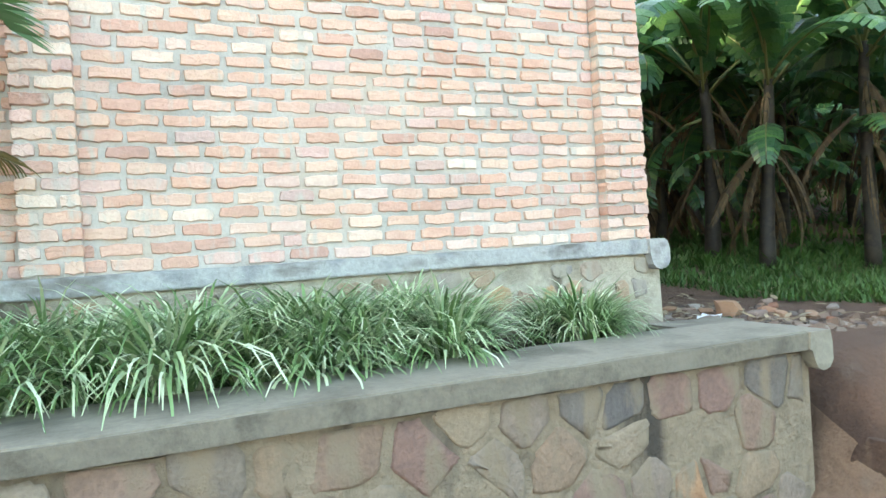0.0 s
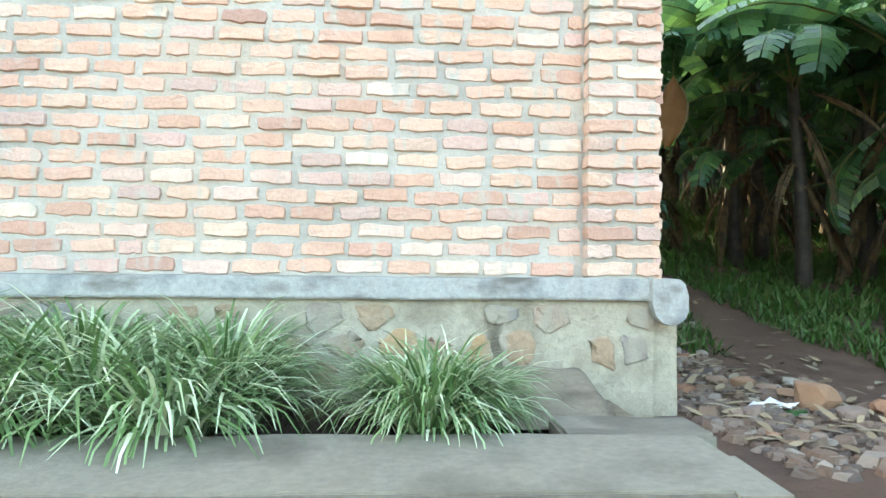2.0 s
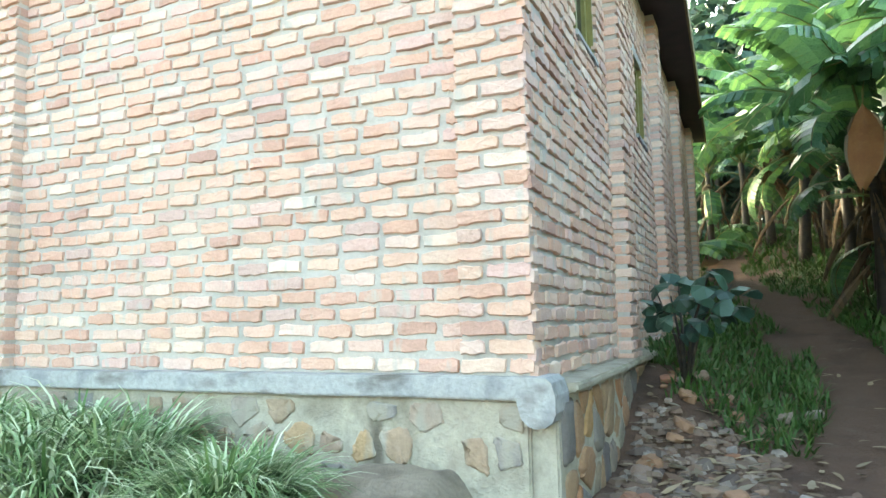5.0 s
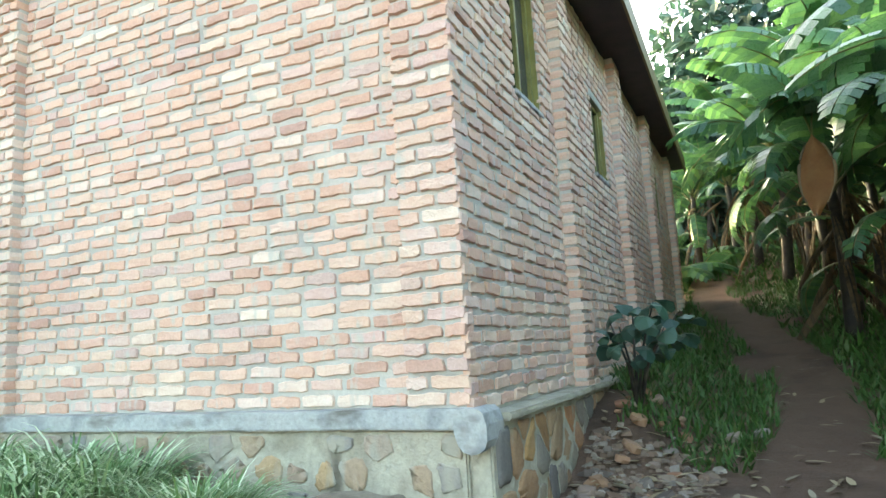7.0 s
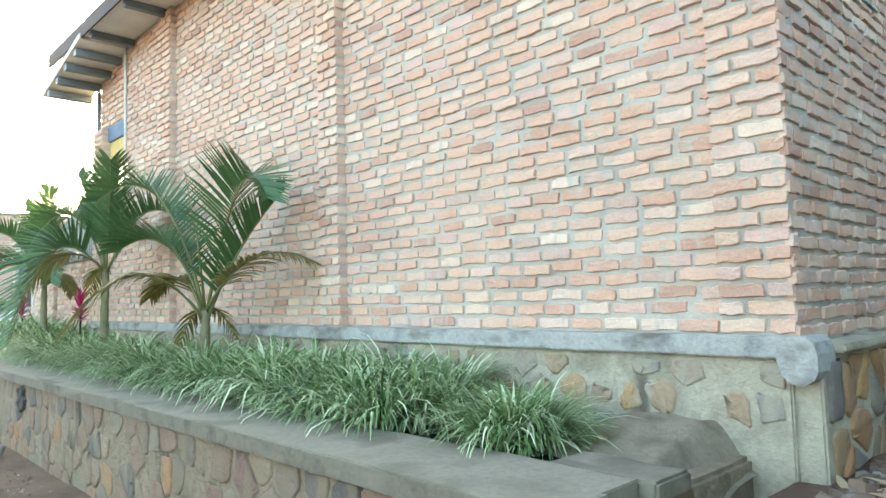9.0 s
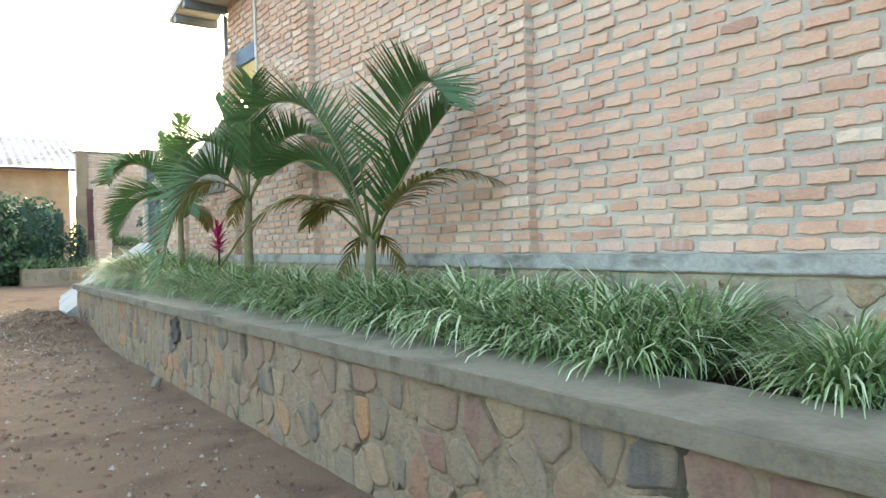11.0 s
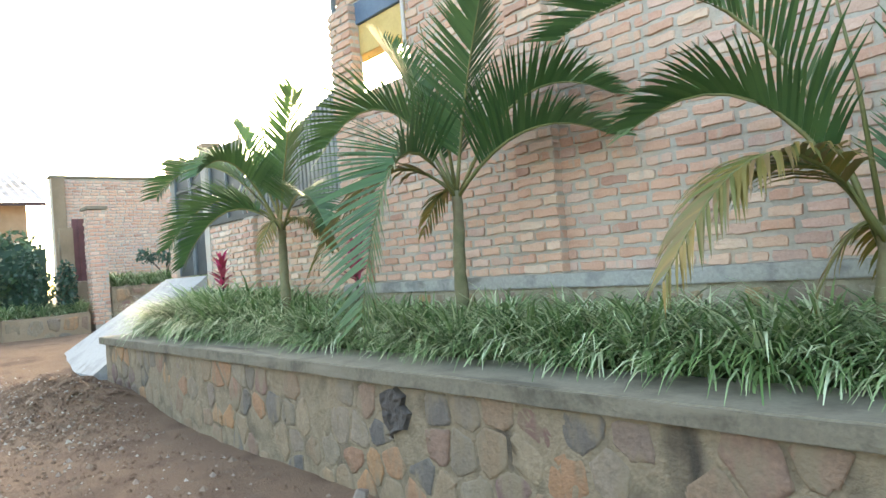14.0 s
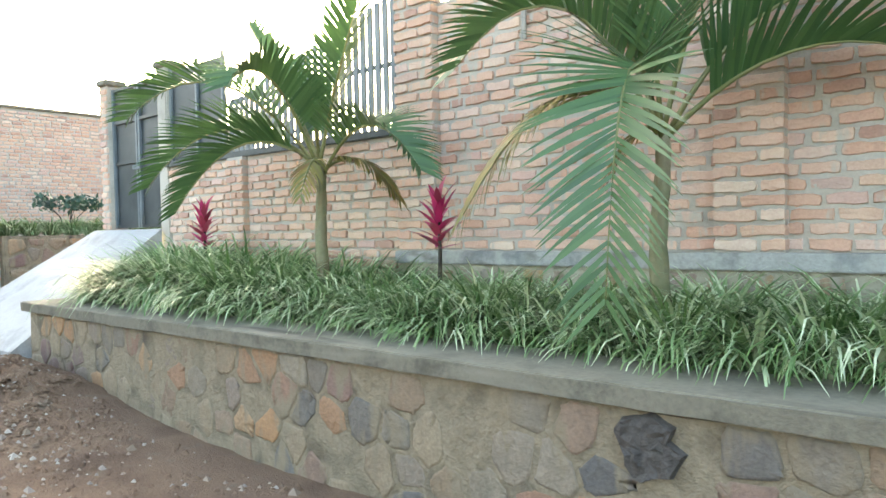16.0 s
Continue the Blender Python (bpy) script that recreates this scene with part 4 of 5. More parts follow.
def leaf_cloud(name, centre, size, count, leaf, material, seed):
    r = random.Random(seed)
    vs, fs = [], []
    for i in range(count):
        while True:
            p = Vector([r.uniform(-1, 1) for k in range(3)])
            if 0.3 < p.length < 1 + 0.12 * noise.noise(p * 3):
                break
        c = Vector(centre) + Vector((p.x * size[0], p.y * size[1], p.z * size[2]))
        d = (p + Vector([r.uniform(-1, 1) for k in range(3)])).normalized()
        s = d.orthogonal().normalized()
        s = (Matrix.Rotation(r.uniform(0, 6.28), 3, d) @ s)
        n = d.cross(s)
        ln = leaf * r.uniform(0.6, 1.3)
        o = len(vs)
        vs += [c, c + s * ln * 0.5 + n * ln * 0.32 + d * ln * 0.08, c + s * ln * 1.1, c + s * ln * 0.5 - n * ln * 0.32 + d * ln * 0.08]
        fs.append([o, o + 1, o + 2, o + 3])
    return mesh_of(name, vs, fs, material)


hedge = thing("hedge", "dense dark green clipped hedge at the yard edge", "hedge", kind="stuff")
r = random.Random(8)
part("inner_mass", box("inner_mass", -18.2, -16.9, -7.0, 3.0, 0.3, 2.45, M_SHRUB, 0.2, 0.12, 24), hedge)
for k, y in enumerate(np.arange(-6.5, 3.0, 0.5)):
    part("foliage", leaf_cloud("foliage", (-16.75 if y < 1.7 else -17.4, y, 1.55 + 0.1 * math.sin(k)), (0.7, 0.66, 1.3 + 0.1 * math.sin(k * 2.3)), 1500, 0.13, M_HEDGE, 40 + k), hedge)
for y, h in ((2.55, 1.3), (3.2, 1.05)):
    c = thing("conical_shrub", "small upright dark conifer in the far bed", "shrub", "far bed conifers", at=pose(-16.3, y, 0.85))
    part("stem", tube("conifer_stem", [(0, 0, -0.05), (0, 0, h * 0.5)], [0.03, 0.02], M_STEM), c)
    part("foliage", leaf_cloud("conifer", (0, 0, h * 0.5), (0.2, 0.2, h * 0.55), 700, 0.09, M_SHRUB, 70), c)
bush = thing("leafy_shrub", "small dark-leaved shrub standing in the far stone bed", "shrub", at=pose(-16.6, 5.3, 1.35))
for k in range(5):
    w, q = k * 1.26, 0.28
    part("branch", tube("bush_branch", [(0, 0, -0.04), (q * 0.4 * math.cos(w), q * 0.6 * math.sin(w), 0.35), (q * math.cos(w), q * 1.6 * math.sin(w), 0.62)], [0.014, 0.010, 0.005], M_STEM, 6), bush)
    part("foliage", leaf_cloud("bush_leaves", (q * math.cos(w), q * 1.5 * math.sin(w), 0.62), (0.22, 0.26, 0.14), 70, 0.11, M_SHRUB, 300 + k), bush)
far_house = thing("far_house", "distant mud-walled house with a rusty iron roof", "house")
part("wall", box("far_wall", -38, -32, -9, 5.2, 0.2, 5.0, M_PLASTER, 0.03), far_house)
rv, rf = [], []
for i in range(90):
    y = -9.6 + 15.4 * i / 89
    rv += [(-31.4, y, 5.0 + 0.05 * (i % 2)), (-38, y, 7.2 + 0.05 * (i % 2))]
rf = [[2 * i, 2 * i + 1, 2 * i + 3, 2 * i + 2] for i in range(89)]
part("roof", mesh_of("far_roof", rv, rf, M_ROOF), far_house, "washed-out corrugated iron roof")
part("fascia", box("far_fascia", -31.42, -31.36, -9.6, 5.8, 4.86, 4.99, M_EAVE, 0.01), far_house)

def path_x(y):
    return 4.45 + 0.22 * smoothstep(4.5, 7.4, y) - 1.2 * smoothstep(7.6, 15, y)


# ---- banana grove ----
def banana_leaf(length, width, r, dry=False):
    """Leaf along +x that arches down, its blade torn across into strips."""
    vs, fs = [], []
    n, q, ang = 22, Vector((0, 0, 0)), r.uniform(0.7, 1.25) if not dry else r.uniform(-0.9, -0.3)
    bend = r.uniform(1.2, 2.3) if not dry else r.uniform(0.5, 1.0)
    pts = []
    for i in range(n + 1):
        pts.append((q.copy(), ang))
        q = q + Vector((math.cos(ang), 0, math.sin(ang))) * length / n
        ang -= bend / n * (0.4 + 1.2 * i / n)
    stalk = tube_data([p for p, a in pts[::3]], [0.022 * (1 - 0.11 * i) for i in range(len(pts[::3]))], 5)
    for sg in (-1, 1):
        drop = r.uniform(0.2, 0.6)
        for i in range(3, n):
            if r.random() < 0.3:
                drop = r.uniform(0.1, 0.9) if not dry else r.uniform(0.8, 1.4)
            u = i / n
            w = width * math.sin(math.pi * min(1, (u - 0.08) * 1.06)) ** 0.55
            gap = 0.12 * length / n if r.random() < 0.45 else 0.0
            o = len(vs)
            for (p, a), g in ((pts[i], gap), (pts[i + 1], -gap)):
                f = Vector((math.cos(a), 0, math.sin(a)))
                nrm = Vector((-math.sin(a), 0, math.cos(a)))
                s = Vector((0, sg, 0))
                m1 = p + f * g * 0.3 + (s * math.cos(drop * 0.5) - nrm * math.sin(drop * 0.5) * 0.5) * w * 0.5 + f * w * 0.12
                m2 = m1 + f * g + (s * math.cos(drop * 1.4) - Vector((0, 0, 1)) * math.sin(drop * 1.4)) * w * 0.5 + f * w * 0.12
                vs += [p + s * 0.008, m1, m2]
            fs += [[o, o + 1, o + 4, o + 3], [o + 1, o + 2, o + 5, o + 4]]
    return stalk, (vs, fs)


def banana_plant(seed, h):
    r = random.Random(seed)
    ob = thing("banana_plant", "tall banana plant with torn green leaves and dry skirts", "banana plant", "banana grove")
    pts = [(0.04 * math.sin(3 * u) * h * 0.4, 0.03 * math.cos(4 * u), -0.1 + h * u) for u in [i / 8 for i in range(9)]]
    part("stem", tube("stem", pts, [0.105 - 0.05 * i / 8 + 0.008 * (i % 2) for i in range(9)], M_STEM, 10), ob)
    top = Vector(pts[-1])
    for i in range(13):
        st, bl = banana_leaf(r.uniform(1.8, 2.8), r.uniform(0.28, 0.42), r)
        m = Matrix.Translation(top - Vector((0, 0, 0.12 * (i % 3)))) @ pose(0, 0, 0, r.uniform(-15, 15), r.uniform(-25, 20), i * 137.5 + r.uniform(-20, 20))
        leaf = part("leaf", joined("leaf_stalk", [st], M_RACHIS, True), ob, at=m)
        part("leaf_blade", mesh_of("leaf_blade", bl[0], bl[1], M_BANANA), leaf)
    for i in range(3):
        st, bl = banana_leaf(r.uniform(1.1, 1.7), r.uniform(0.2, 0.3), r)
        m = Matrix.Translation(Vector((0, 0, h * r.uniform(0.45, 0.8)))) @ pose(0, 0, 0, r.uniform(-15, 15), r.uniform(20, 65), i * 77 + r.uniform(-20, 20))
        leaf = part("leaf", joined("leaf_stalk", [st], M_RACHIS, True), ob, at=m)
        part("leaf_blade", mesh_of("leaf_blade", bl[0], bl[1], M_BANANA), leaf)
    for i in range(9):
        st, bl = banana_leaf(r.uniform(0.8, 1.5), r.uniform(0.08, 0.18), r, True)
        m = Matrix.Translation(Vector((0, 0, h * r.uniform(0.35, 0.95)))) @ pose(0, 0, 0, r.uniform(-10, 10), r.uniform(0, 20), i * 100 + r.uniform(-30, 30))
        part("dry_leaf", mesh_of("dry_leaf", bl[0], bl[1], M_BANANA_DRY), ob, "brown hanging dry leaf", at=m)
    return ob


PLANTS = [banana_plant(s, h) for s, h in ((1, 2.4), (2, 2.85), (3, 2.1), (4, 2.6), (5, 3.15))]
# plants behind the house, x below 3, are added to cut the low sun
SPOTS = [(6.1, 9.3), (5.5, 11.4), (7.3, 8.5), (6.6, 9.6), (8.9, 9.3), (8.5, 7.4), (12.2, 8.8), (10.3, 9.9), (5.3, 16.6), (6.6, 13.3), (8.0, 11.9), (10.0, 12.6), (3.9, 20.5), (2.2, 21.5), (5.6, 20.8),
         (7.4, 16.4), (9.2, 15.4), (12.2, 11.6), (14.3, 9.6), (13.2, 13.6), (10.9, 7.2), (15.2, 7.0), (4.6, 24.0), (7.2, 20.0), (9.5, 19.0), (12.0, 17.0), (15.5, 12.5), (17.5, 9.0), (13.0, 5.6), (18.0, 5.5),
         (6.9, 7.0), (1.0, 19.0), (-1.0, 21.0), (3.0, 26.0), (8.0, 24.0), (11.5, 22.0), (15.0, 18.0), (18.5, 14.0), (21.0, 9.0), (20.0, 4.0), (16.0, 3.6), (5.8, 14.4), (9.3, 13.9), (11.2, 14.8), (7.7, 14.2), (3.2, 17.4),
         (6.2, 18.3), (8.6, 17.6), (10.6, 16.8), (4.4, 18.4), (1.8, 16.6), (0.0, 16.4), (2.6, 19.2), (9.9, 11.2), (11.4, 10.8), (13.4, 10.9), (9.6, 8.2), (12.6, 7.3), (14.4, 11.9), (16.6, 10.6), (11.9, 13.0), (8.7, 10.6), (6.0, 12.6), (7.0, 11.2), (5.4, 13.6), (4.9, 15.4), (6.2, 7.9), (5.3, 9.98), (6.9, 6.1), (8.0, 5.6), (9.8, 5.4),
         # these ten stay out of view, added to keep skylight off the side wall
         (9.0, 3.4), (11.0, 2.4), (8.6, 1.2), (10.4, -0.4), (8.8, -2.4), (11.2, -3.8), (13.0, 0.6), (13.5, -2.0), (9.6, -5.4), (14.0, 3.4)]
r = random.Random(12)
for i, (x, y) in enumerate(SPOTS):
    m = pose(x, y, ground_z(x, y), r.uniform(-4, 4), r.uniform(-4, 4), r.uniform(0, 360))
    k = i % len(PLANTS)
    if i < len(PLANTS):
        PLANTS[k].matrix_basis = m
    else:
        s = r.uniform(0.85, 1.2)
        c = copy_thing(PLANTS[k], m)
        c.scale = (s, s, s)

M_RUST = mat("rust_brown_leaf", [(0.20, 0.085, 0.03), (0.30, 0.145, 0.055), (0.24, 0.11, 0.04)], 0.8, 5, 50, 0.4, 0.006)
lv, lf = [], []
for i in range(15):
    u = i / 14
    half = 0.03 + 0.25 * math.sin(math.pi * min(1, u * 1.02)) ** 0.8 * (1 - 0.25 * u)
    for k in range(9):
        a = (k / 4 - 1)
        bulge = 0.10 * (1 - a * a) + 0.05 * abs(a) ** 3 + 0.02 * math.sin(7 * u + 3 * a)
        lv.append((half * a + 0.03 * math.sin(4 * u), -bulge, -1.02 * u - 0.05 * abs(a)))
lf = [[i * 9 + k, i * 9 + k + 1, (i + 1) * 9 + k + 1, (i + 1) * 9 + k] for i in range(14) for k in range(8)]
hung = thing("hanging_leaf", "large rust-brown dead banana leaf hanging from its plant", "leaf", at=pose(5.0, 8.55, 3.43, 4, 3, -12) @ Matrix.Diagonal((0.66, 0.75, 0.8, 1)))
part("blade", mesh_of("hanging_blade", lv, lf, M_RUST, True), hung)
part("stalk", tube("hanging_stalk", [(0.04, 0.12, 0.45), (0.0, 0.03, 0.18), (0.0, -0.02, -0.05)], [0.018, 0.016, 0.010], M_RACHIS, 6), hung)
for sg in (-1, 1):
    rim = [(sg * (0.035 + 0.25 * math.sin(math.pi * min(1, u * 1.02)) ** 0.8 * (1 - 0.25 * u)) + 0.03 * math.sin(4 * u), -0.055, -1.02 * u - 0.05) for u in [k / 12 for k in range(1, 11)]]
    part("rolled_edge", tube("rolled_edge", rim, [0.012 + 0.014 * math.sin(math.pi * k / 9) for k in range(10)], M_DEADLEAF, 6), hung, "pale dry rolled leaf edge")

# far woodland that closes the grove; taller behind the house to block the sun
woods = thing("woodland", "dense dark green woodland behind the banana grove, raised behind the house to block the sun", "trees", kind="stuff")
for k in range(46):
    a = k / 45
    x, y = 34 - 46 * a, 2 + 27 * math.sin(min(1, a * 1.25) * math.pi / 2)
    # extra height past a = 0.45 only keeps sun off the grove
    h = 2.4 + 2.8 * smoothstep(0.45, 0.75, a)
    part("foliage", leaf_cloud("woods", (x + r.uniform(-1, 1), y + r.uniform(-1, 1), ground_z(x, y) + h), (2.2, 2.2, h + 1.2), 1100, 0.6, M_SHRUB, 100 + k), woods)
bits = []
for i in range(9000):
    x, y = r.uniform(4.6, 22), r.uniform(6, 27)
    if r.random() < 0.35:
        x, y = r.uniform(-6, 6), r.uniform(14.6, 27)
    if abs(x - path_x(y)) < 0.45 and y < 16.5:
        continue
    z = ground_z(x, y)
    for k in range(3):
        bits.append(blade_data((x + r.uniform(-0.1, 0.1), y + r.uniform(-0.1, 0.1), z - 0.02), r.uniform(0, 6.28), r.uniform(0.12, 0.32), r.uniform(0.025, 0.06), r.uniform(0.3, 1.3), r.uniform(0.4, 1.8), 2))
thing("undergrowth", "dark green weeds on the grove floor", "undergrowth", kind="stuff", me=joined("undergrowth", bits, M_LAWN, True))

# ---- shrub beside the side wall, rubble, grass ----
shrub = thing("shrub", "leggy broad-leaved shrub growing beside the plinth", "shrub", at=pose(3.45, 5.75, ground_z(3.45, 5.75)))
r = random.Random(4)
tips = []
for k in range(6):
    a = k * 1.05
    tip = Vector((0.24 * math.cos(a) + 0.08, 0.36 * math.sin(a) + 0.05, r.uniform(0.55, 1.0)))
    tips.append(tip)
    part("branch", tube("branch", [(0, 0, -0.04), (tip.x * 0.3, tip.y * 0.3, tip.z * 0.5), tip], [0.016, 0.011, 0.005], M_STEM, 6), shrub)
for tip in tips:
    for i in range(9):
        c = tip * r.uniform(0.62, 1.05) + Vector([r.uniform(-0.10, 0.10) for k in range(3)])
        ln = r.uniform(0.09, 0.17)
        v, f = [], []
        for q in range(9):
            w = 2 * math.pi * q / 8
            v.append((ln * (0.5 + 0.55 * math.cos(w)), ln * 0.46 * math.sin(w), -0.25 * ln * math.cos(w) ** 2) if q < 8 else (ln * 0.5, 0, 0.02))
        f = [[q, (q + 1) % 8, 8] for q in range(8)]
        part("leaf", mesh_of("shrub_leaf", v, f, M_SHRUB), shrub, at=Matrix.Translation(c) @ pose(0, 0, 0, r.uniform(-40, 40), r.uniform(0, 70), r.uniform(0, 360)))


def rock_mesh(seed, material, fine=2, rug=0.0):
    r = random.Random(seed)
    bm = bmesh.new()
    bmesh.ops.create_icosphere(bm, subdivisions=fine, radius=1)
    off = Vector((seed * 3.1, seed * 1.7, 0))
    for v in bm.verts:
        v.co *= 1 + 0.32 * noise.noise(v.co * 1.1 + off) + 0.12 * noise.noise(v.co * 3 + off) + rug * (noise.noise(v.co * 5 + off) + 0.6 * noise.noise(v.co * 11 + off))
        v.co.x = max(-0.75, min(0.8, v.co.x))
        v.co.z = max(-0.7, min(0.62, v.co.z))
    me = bpy.data.meshes.new("rock")
    bm.to_mesh(me)
    bm.free()
    me.materials.append(material)
    return me


M_CHIP = mat("rubble_chip", [(0.11, 0.065, 0.045), (0.19, 0.13, 0.095), (0.15, 0.085, 0.055), (0.27, 0.22, 0.18), (0.09, 0.065, 0.055), (0.16, 0.11, 0.08), (0.13, 0.08, 0.055)], 0.9, 12, 60, 0.4, 0.006, True, 0.5)
M_SHARD = mat("green_bottle", [(0.03, 0.09, 0.035), (0.05, 0.12, 0.05)], 0.25, 8, 60, 0.1, 0.002)
# bank rocks share the darkened earth, so their shade is painted in
BANK_ROCK = rock_mesh(5, M_SHADYEARTH, 4, 0.13)
ROCKS = [rock_mesh(i, M_PEBBLE if i % 3 == 2 else M_RED) for i in range(8)]
r = random.Random(9)
for i in range(70):
    if i < 46:
        x, y = 3.25 + abs(r.gauss(0, 0.42)), 4.1 + r.uniform(0, 2.1)
    else:
        x, y = r.uniform(3.2, 5.0), r.uniform(2.9, 4.6)
    s = r.uniform(0.02, 0.065)
    thing("rubble_stone", "broken reddish stone lying on the earth beside the plinth", "stone", "rubble by the side wall", at=pose(x, y, ground_z(x, y) + s * 0.3, r.uniform(-20, 20), r.uniform(-20, 20), r.uniform(0, 360)) @ Matrix.Diagonal((s * 1.2, s, s * 0.8, 1)), me=r.choice(ROCKS))
thing("boulder", "rounded orange-brown stone on the bank by the path", "stone", at=pose(3.86, 3.80, ground_z(3.86, 3.8) + 0.045, 0, 8, 30) @ Matrix.Diagonal((0.13, 0.10, 0.11, 1)), me=ROCKS[3])
thing("corner_stone", "orange-brown stone on the planter soil", "stone", at=pose(2.32, 3.28, CAP - 0.03, 0, 8, 60) @ Matrix.Diagonal((0.08, 0.06, 0.06, 1)), me=ROCKS[1])
thing("yard_stone", "pale upright stone at the foot of the planter", "stone", at=pose(-4.02, 2.10, ground_z(-4.02, 2.1) + 0.05, 10, 20, 70) @ Matrix.Diagonal((0.05, 0.04, 0.09, 1)), me=ROCKS[2])
pv = [(x * 0.11, y * 0.07, 0.012 * math.sin(x * 5 + y * 3)) for y in (-1, -0.33, 0.33, 1) for x in (-1, -0.4, 0.3, 1)]
litter = thing("litter", "crumpled white paper lying on the earth", "litter", at=pose(3.62, 3.75, ground_z(3.62, 3.75) + 0.025, 0, 0, 35))
part("sheet", mesh_of("litter", pv + [(x, y, z - 0.003) for x, y, z in pv], [[j * 4 + i, j * 4 + i + 1, j * 4 + i + 5, j * 4 + i + 4] for j in range(3) for i in range(3)] + [[16 + j * 4 + i + 4, 16 + j * 4 + i + 5, 16 + j * 4 + i + 1, 16 + j * 4 + i] for j in range(3) for i in range(3)], M_WHITE), litter)

chips, dead = [], []
for i in range(1100):
    x, y = 3.2 + abs(r.gauss(0, 0.5)), r.uniform(2.75, 5.4)
    if x > 4.6 or (x > 4.0 and y > 4.6):
        continue
    s, a, z = r.uniform(0.012, 0.045) * (1.6 if r.random() < 0.08 else 1), r.uniform(0, 6.28), ground_z(x, y)
    tilt = r.uniform(-0.4, 0.4)
    low = [Vector((x + s * r.uniform(0.8, 1.4) * math.cos(a + k * 1.257), y + s * math.sin(a + k * 1.257), z - 0.004)) for k in range(5)]
    high = [Vector((x + (p.x - x) * 0.72, y + (p.y - y) * 0.72, z + s * (0.45 + tilt * math.cos(k * 1.257)))) for k, p in enumerate(low)]
    chips.append((low + high, [[k, (k + 1) % 5, 5 + (k + 1) % 5, 5 + k] for k in range(5)] + [[5, 6, 7, 8, 9]]))
for i in range(420):
    x, y = r.uniform(3.2, 7.5), r.uniform(2.9, 9.0)
    if i < 200:
        x, y = 3.25 + abs(r.gauss(0, 0.5)), r.uniform(3.0, 5.6)
    dead.append(blade_data((x, y, ground_z(x, y) + 0.012 + 0.02 * r.random()), r.uniform(0, 6.28), r.uniform(0.06, 0.15), r.uniform(0.02, 0.045), r.uniform(-0.05, 0.35), r.uniform(0.2, 0.9), 3))
thing("rubble_chips", "broken brick and stone chips strewn on the earth", "rubble", kind="stuff", me=joined("rubble_chips", chips, M_CHIP))
thing("fallen_leaves", "dry tan leaves fallen on the earth and grass", "leaf litter", kind="stuff", me=joined("fallen_leaves", dead, M_DEADLEAF))
for x, y, z, a, b, c, w in ((3.02, 2.06, 0.06, 0.17, 0.16, 0.24, 20), (3.16, 2.30, 0.40, 0.15, 0.12, 0.09, 70), (3.30, 2.12, 0.14, 0.15, 0.14, 0.16, 110), (3.42, 1.72, 0.0, 0.16, 0.13, 0.13, 140), (2.98, 1.85, -0.04, 0.11, 0.10, 0.09, 200)):
    thing("bank_boulder", "earth-caked brown boulder in the eroded bank, darkened for shade", "boulder", "bank boulders", at=pose(x, y, z, 8, 5, w) @ Matrix.Diagonal((a, b, c, 1)), me=BANK_ROCK)
thing("green_shard", "dull green bottle shard on the rubble", "shard", at=pose(3.66, 3.63, ground_z(3.66, 3.63) + 0.015, 6, 4, 20), me=box("green_shard", -0.055, 0.055, -0.016, 0.016, -0.012, 0.014, M_SHARD, 0.006, 0.006, 3))

bits = []
for i in range(3000):
    x, y = r.uniform(-11, 4.8), r.uniform(-1.6, 2.15)
    if r.random() < 0.35:
        x, y = r.gauss(-8.8, 1.3), r.gauss(1.2, 0.5)
    if y > 2.1 or (x > 2.7 and y > 1.8):
        continue
    s = r.uniform(0.007, 0.022) * (1.9 if r.random() < 0.10 else 1)
    v, f = [], [[0, 1, 4], [1, 2, 4], [2, 3, 4], [3, 0, 4], [3, 2, 1, 0]]
    a = r.uniform(0, 6.28)
    z = ground_z(x, y)
    for k in range(4):
        w = a + k * 1.57 + r.uniform(-0.3, 0.3)
        v.append(Vector((x + s * 1.3 * math.cos(w), y + s * math.sin(w), z - 0.002)))
    v.append(Vector((x + r.uniform(-0.3, 0.3) * s, y, z + s * 0.8)))
    bits.append((v, f))
clods = []
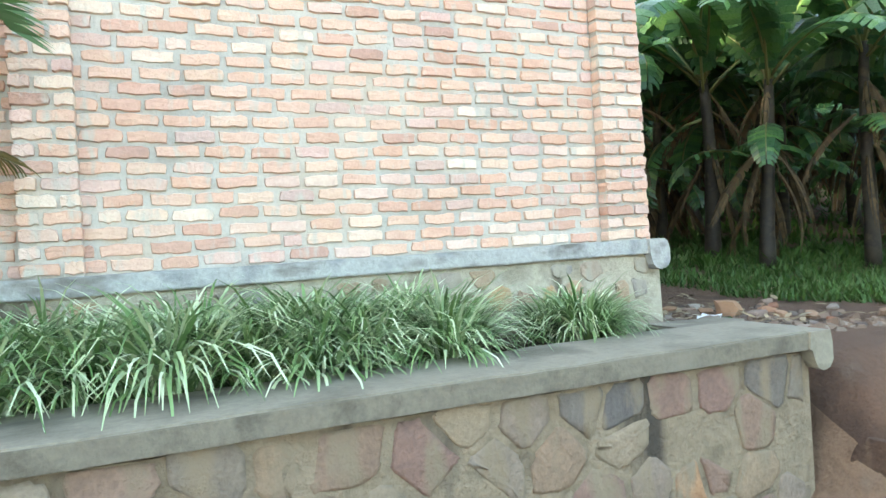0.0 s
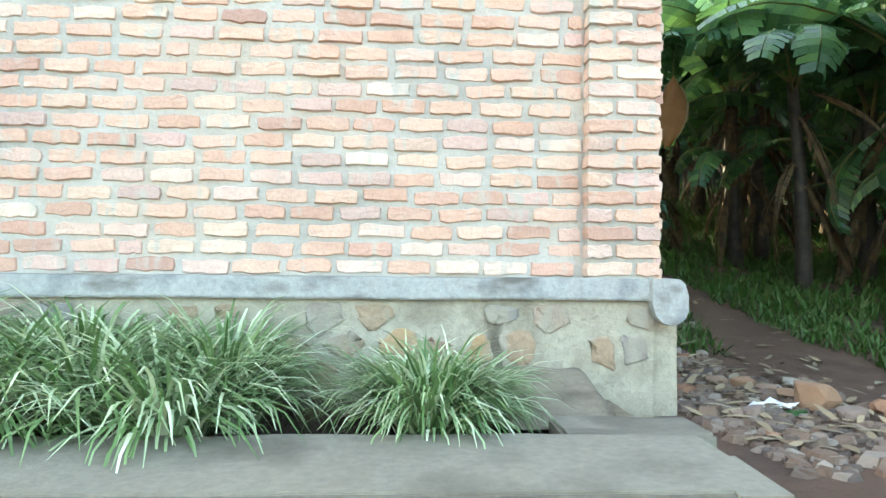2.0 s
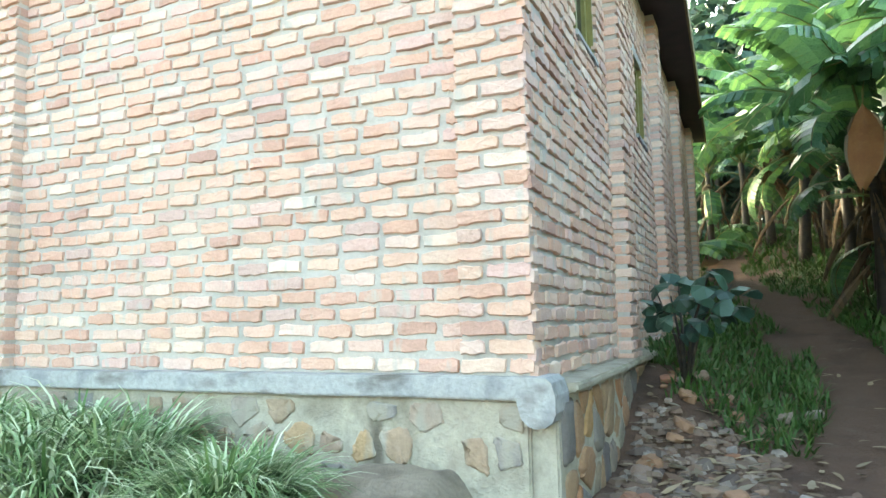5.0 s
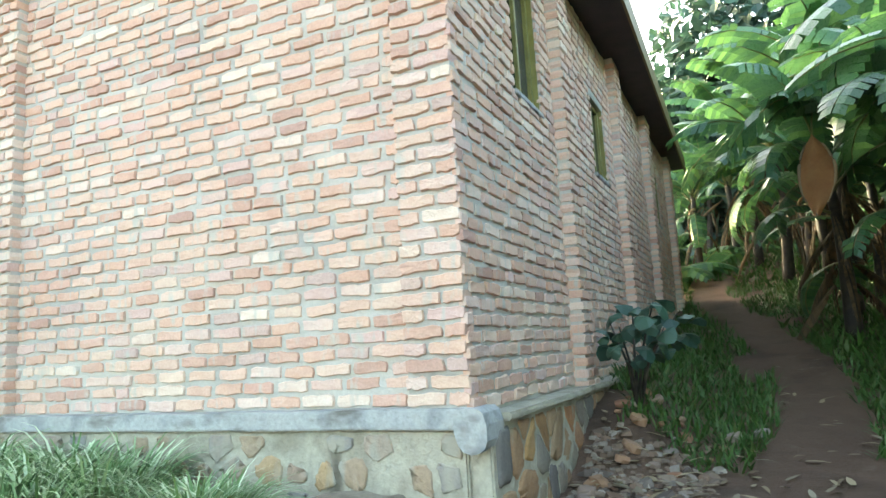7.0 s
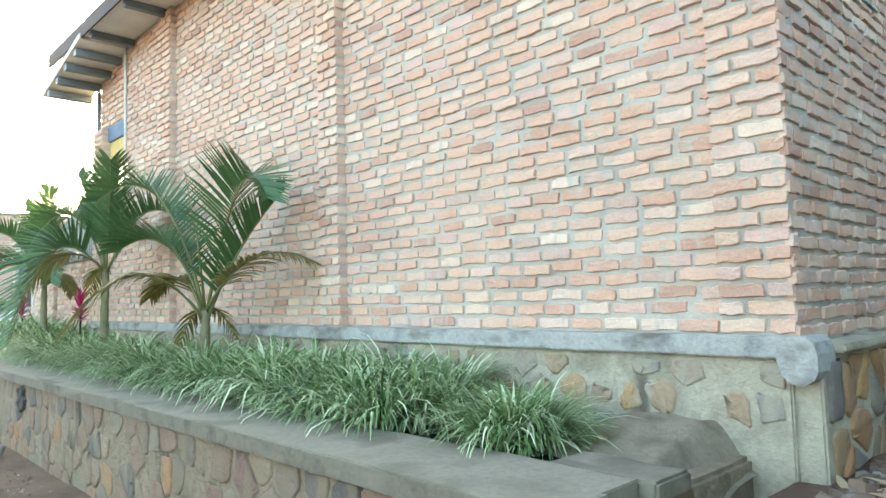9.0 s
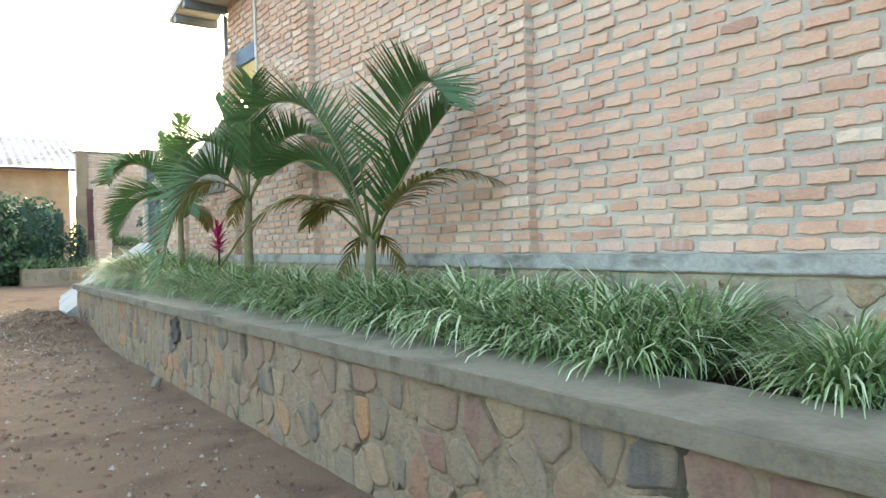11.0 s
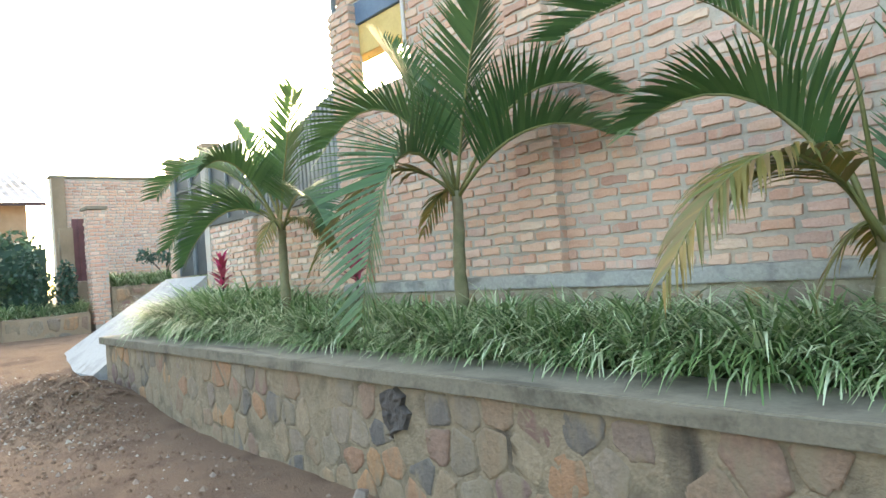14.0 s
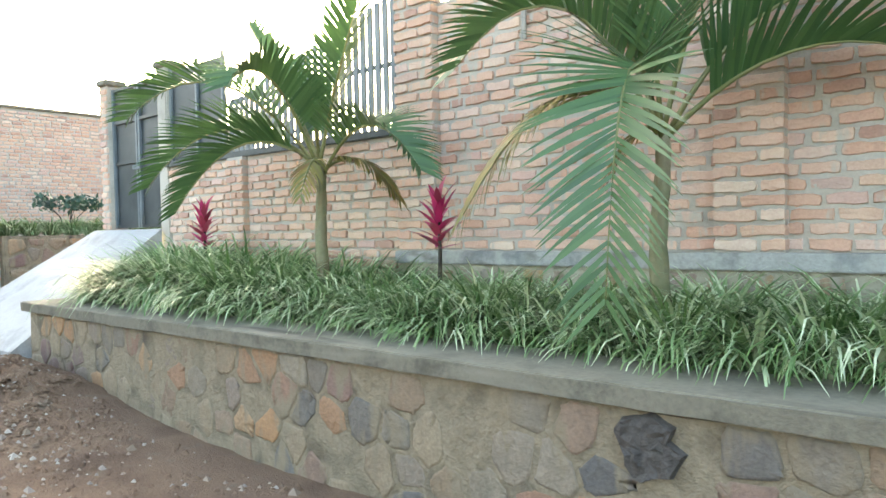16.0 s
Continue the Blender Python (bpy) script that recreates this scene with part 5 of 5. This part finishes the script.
for i in range(5200):
    x, y = r.uniform(-11, 4.8), r.uniform(-1.6, 2.15)
    if r.random() < 0.45:
        x, y = r.gauss(-9.0, 0.8), r.gauss(1.5, 0.35)
    if y > 2.1 or (x > 2.7 and y > 1.8):
        continue
    s = r.uniform(0.008, 0.03)
    a, z = r.uniform(0, 6.28), ground_z(x, y)
    v = [Vector((x + s * 1.3 * math.cos(a + k * 1.257), y + s * math.sin(a + k * 1.257), z - 0.003)) for k in range(5)]
    v += [Vector((x + 0.55 * s * math.cos(a + 0.4 + k * 2.09), y + 0.55 * s * math.sin(a + 0.4 + k * 2.09), z + s * r.uniform(0.4, 0.75))) for k in range(3)]
    clods.append((v, [[0, 1, 5], [1, 2, 6, 5], [2, 3, 6], [3, 4, 7, 6], [4, 0, 5, 7], [5, 6, 7]]))
thing("earth_clods", "loose crumbs of red-brown earth on the yard", "earth", kind="stuff", me=joined("clods", clods, M_SOIL))
gravel = thing("gravel", "scattered small stones on the earth yard", "gravel", kind="stuff", me=joined("gravel", bits, M_PEBBLE))


bits = []
for i in range(36000):
    x, y = r.uniform(3.1, 9.5), r.uniform(2.8, 15)
    if y > 10 and r.random() < 0.4:
        continue
    d = abs(x - path_x(y)) - 0.32 - 0.10 * noise.noise(Vector((x * 2, y * 2, 5)))
    if d < 0 or noise.noise(Vector((x * 1.3, y * 1.3, 9))) < -0.38:
        continue
    if x < 5.0 and y < 5.3 + 0.4 * noise.noise(Vector((x * 3, y * 3, 1))):
        continue
    if x < 3.35 and y < 6.2:
        continue
    z = ground_z(x, y)
    for k in range(2):
        bits.append(blade_data((x + r.uniform(-0.03, 0.03), y + r.uniform(-0.03, 0.03), z - 0.01), r.uniform(0, 6.28), r.uniform(0.07, 0.17), r.uniform(0.010, 0.02), r.uniform(0.5, 1.4), r.uniform(0.4, 1.8), 2))
lawn = thing("lawn", "rough green grass on both sides of the path", "grass", kind="stuff", me=joined("lawn", bits, M_LAWN, True))

# ---- bricks of the walls ----
brng = random.Random(11)
lay(list(courses(-6.02, 2.71, LEDGE, 3.02, brng)), FRONT, (0, WY, 0), house_front, lambda u, z: u > -0.3 and z < 3.2, rng=brng)
lay(list(courses(-5.26, 2.71, 3.01, TOP, brng)), FRONT, (0, WY, 0), house_front, rng=brng)
lay(list(courses(-6.36, -5.26, 3.92, TOP, brng)), FRONT, (0, WY, 0), house_front, rng=brng)
lay(list(courses(3.655, SIDE_END, 1.14, 4.55, brng, WINDOWS)), RIGHT, (WX, 0, 0), house_side, lambda u, z: u < 5.5 and z < 2.6, rng=brng)
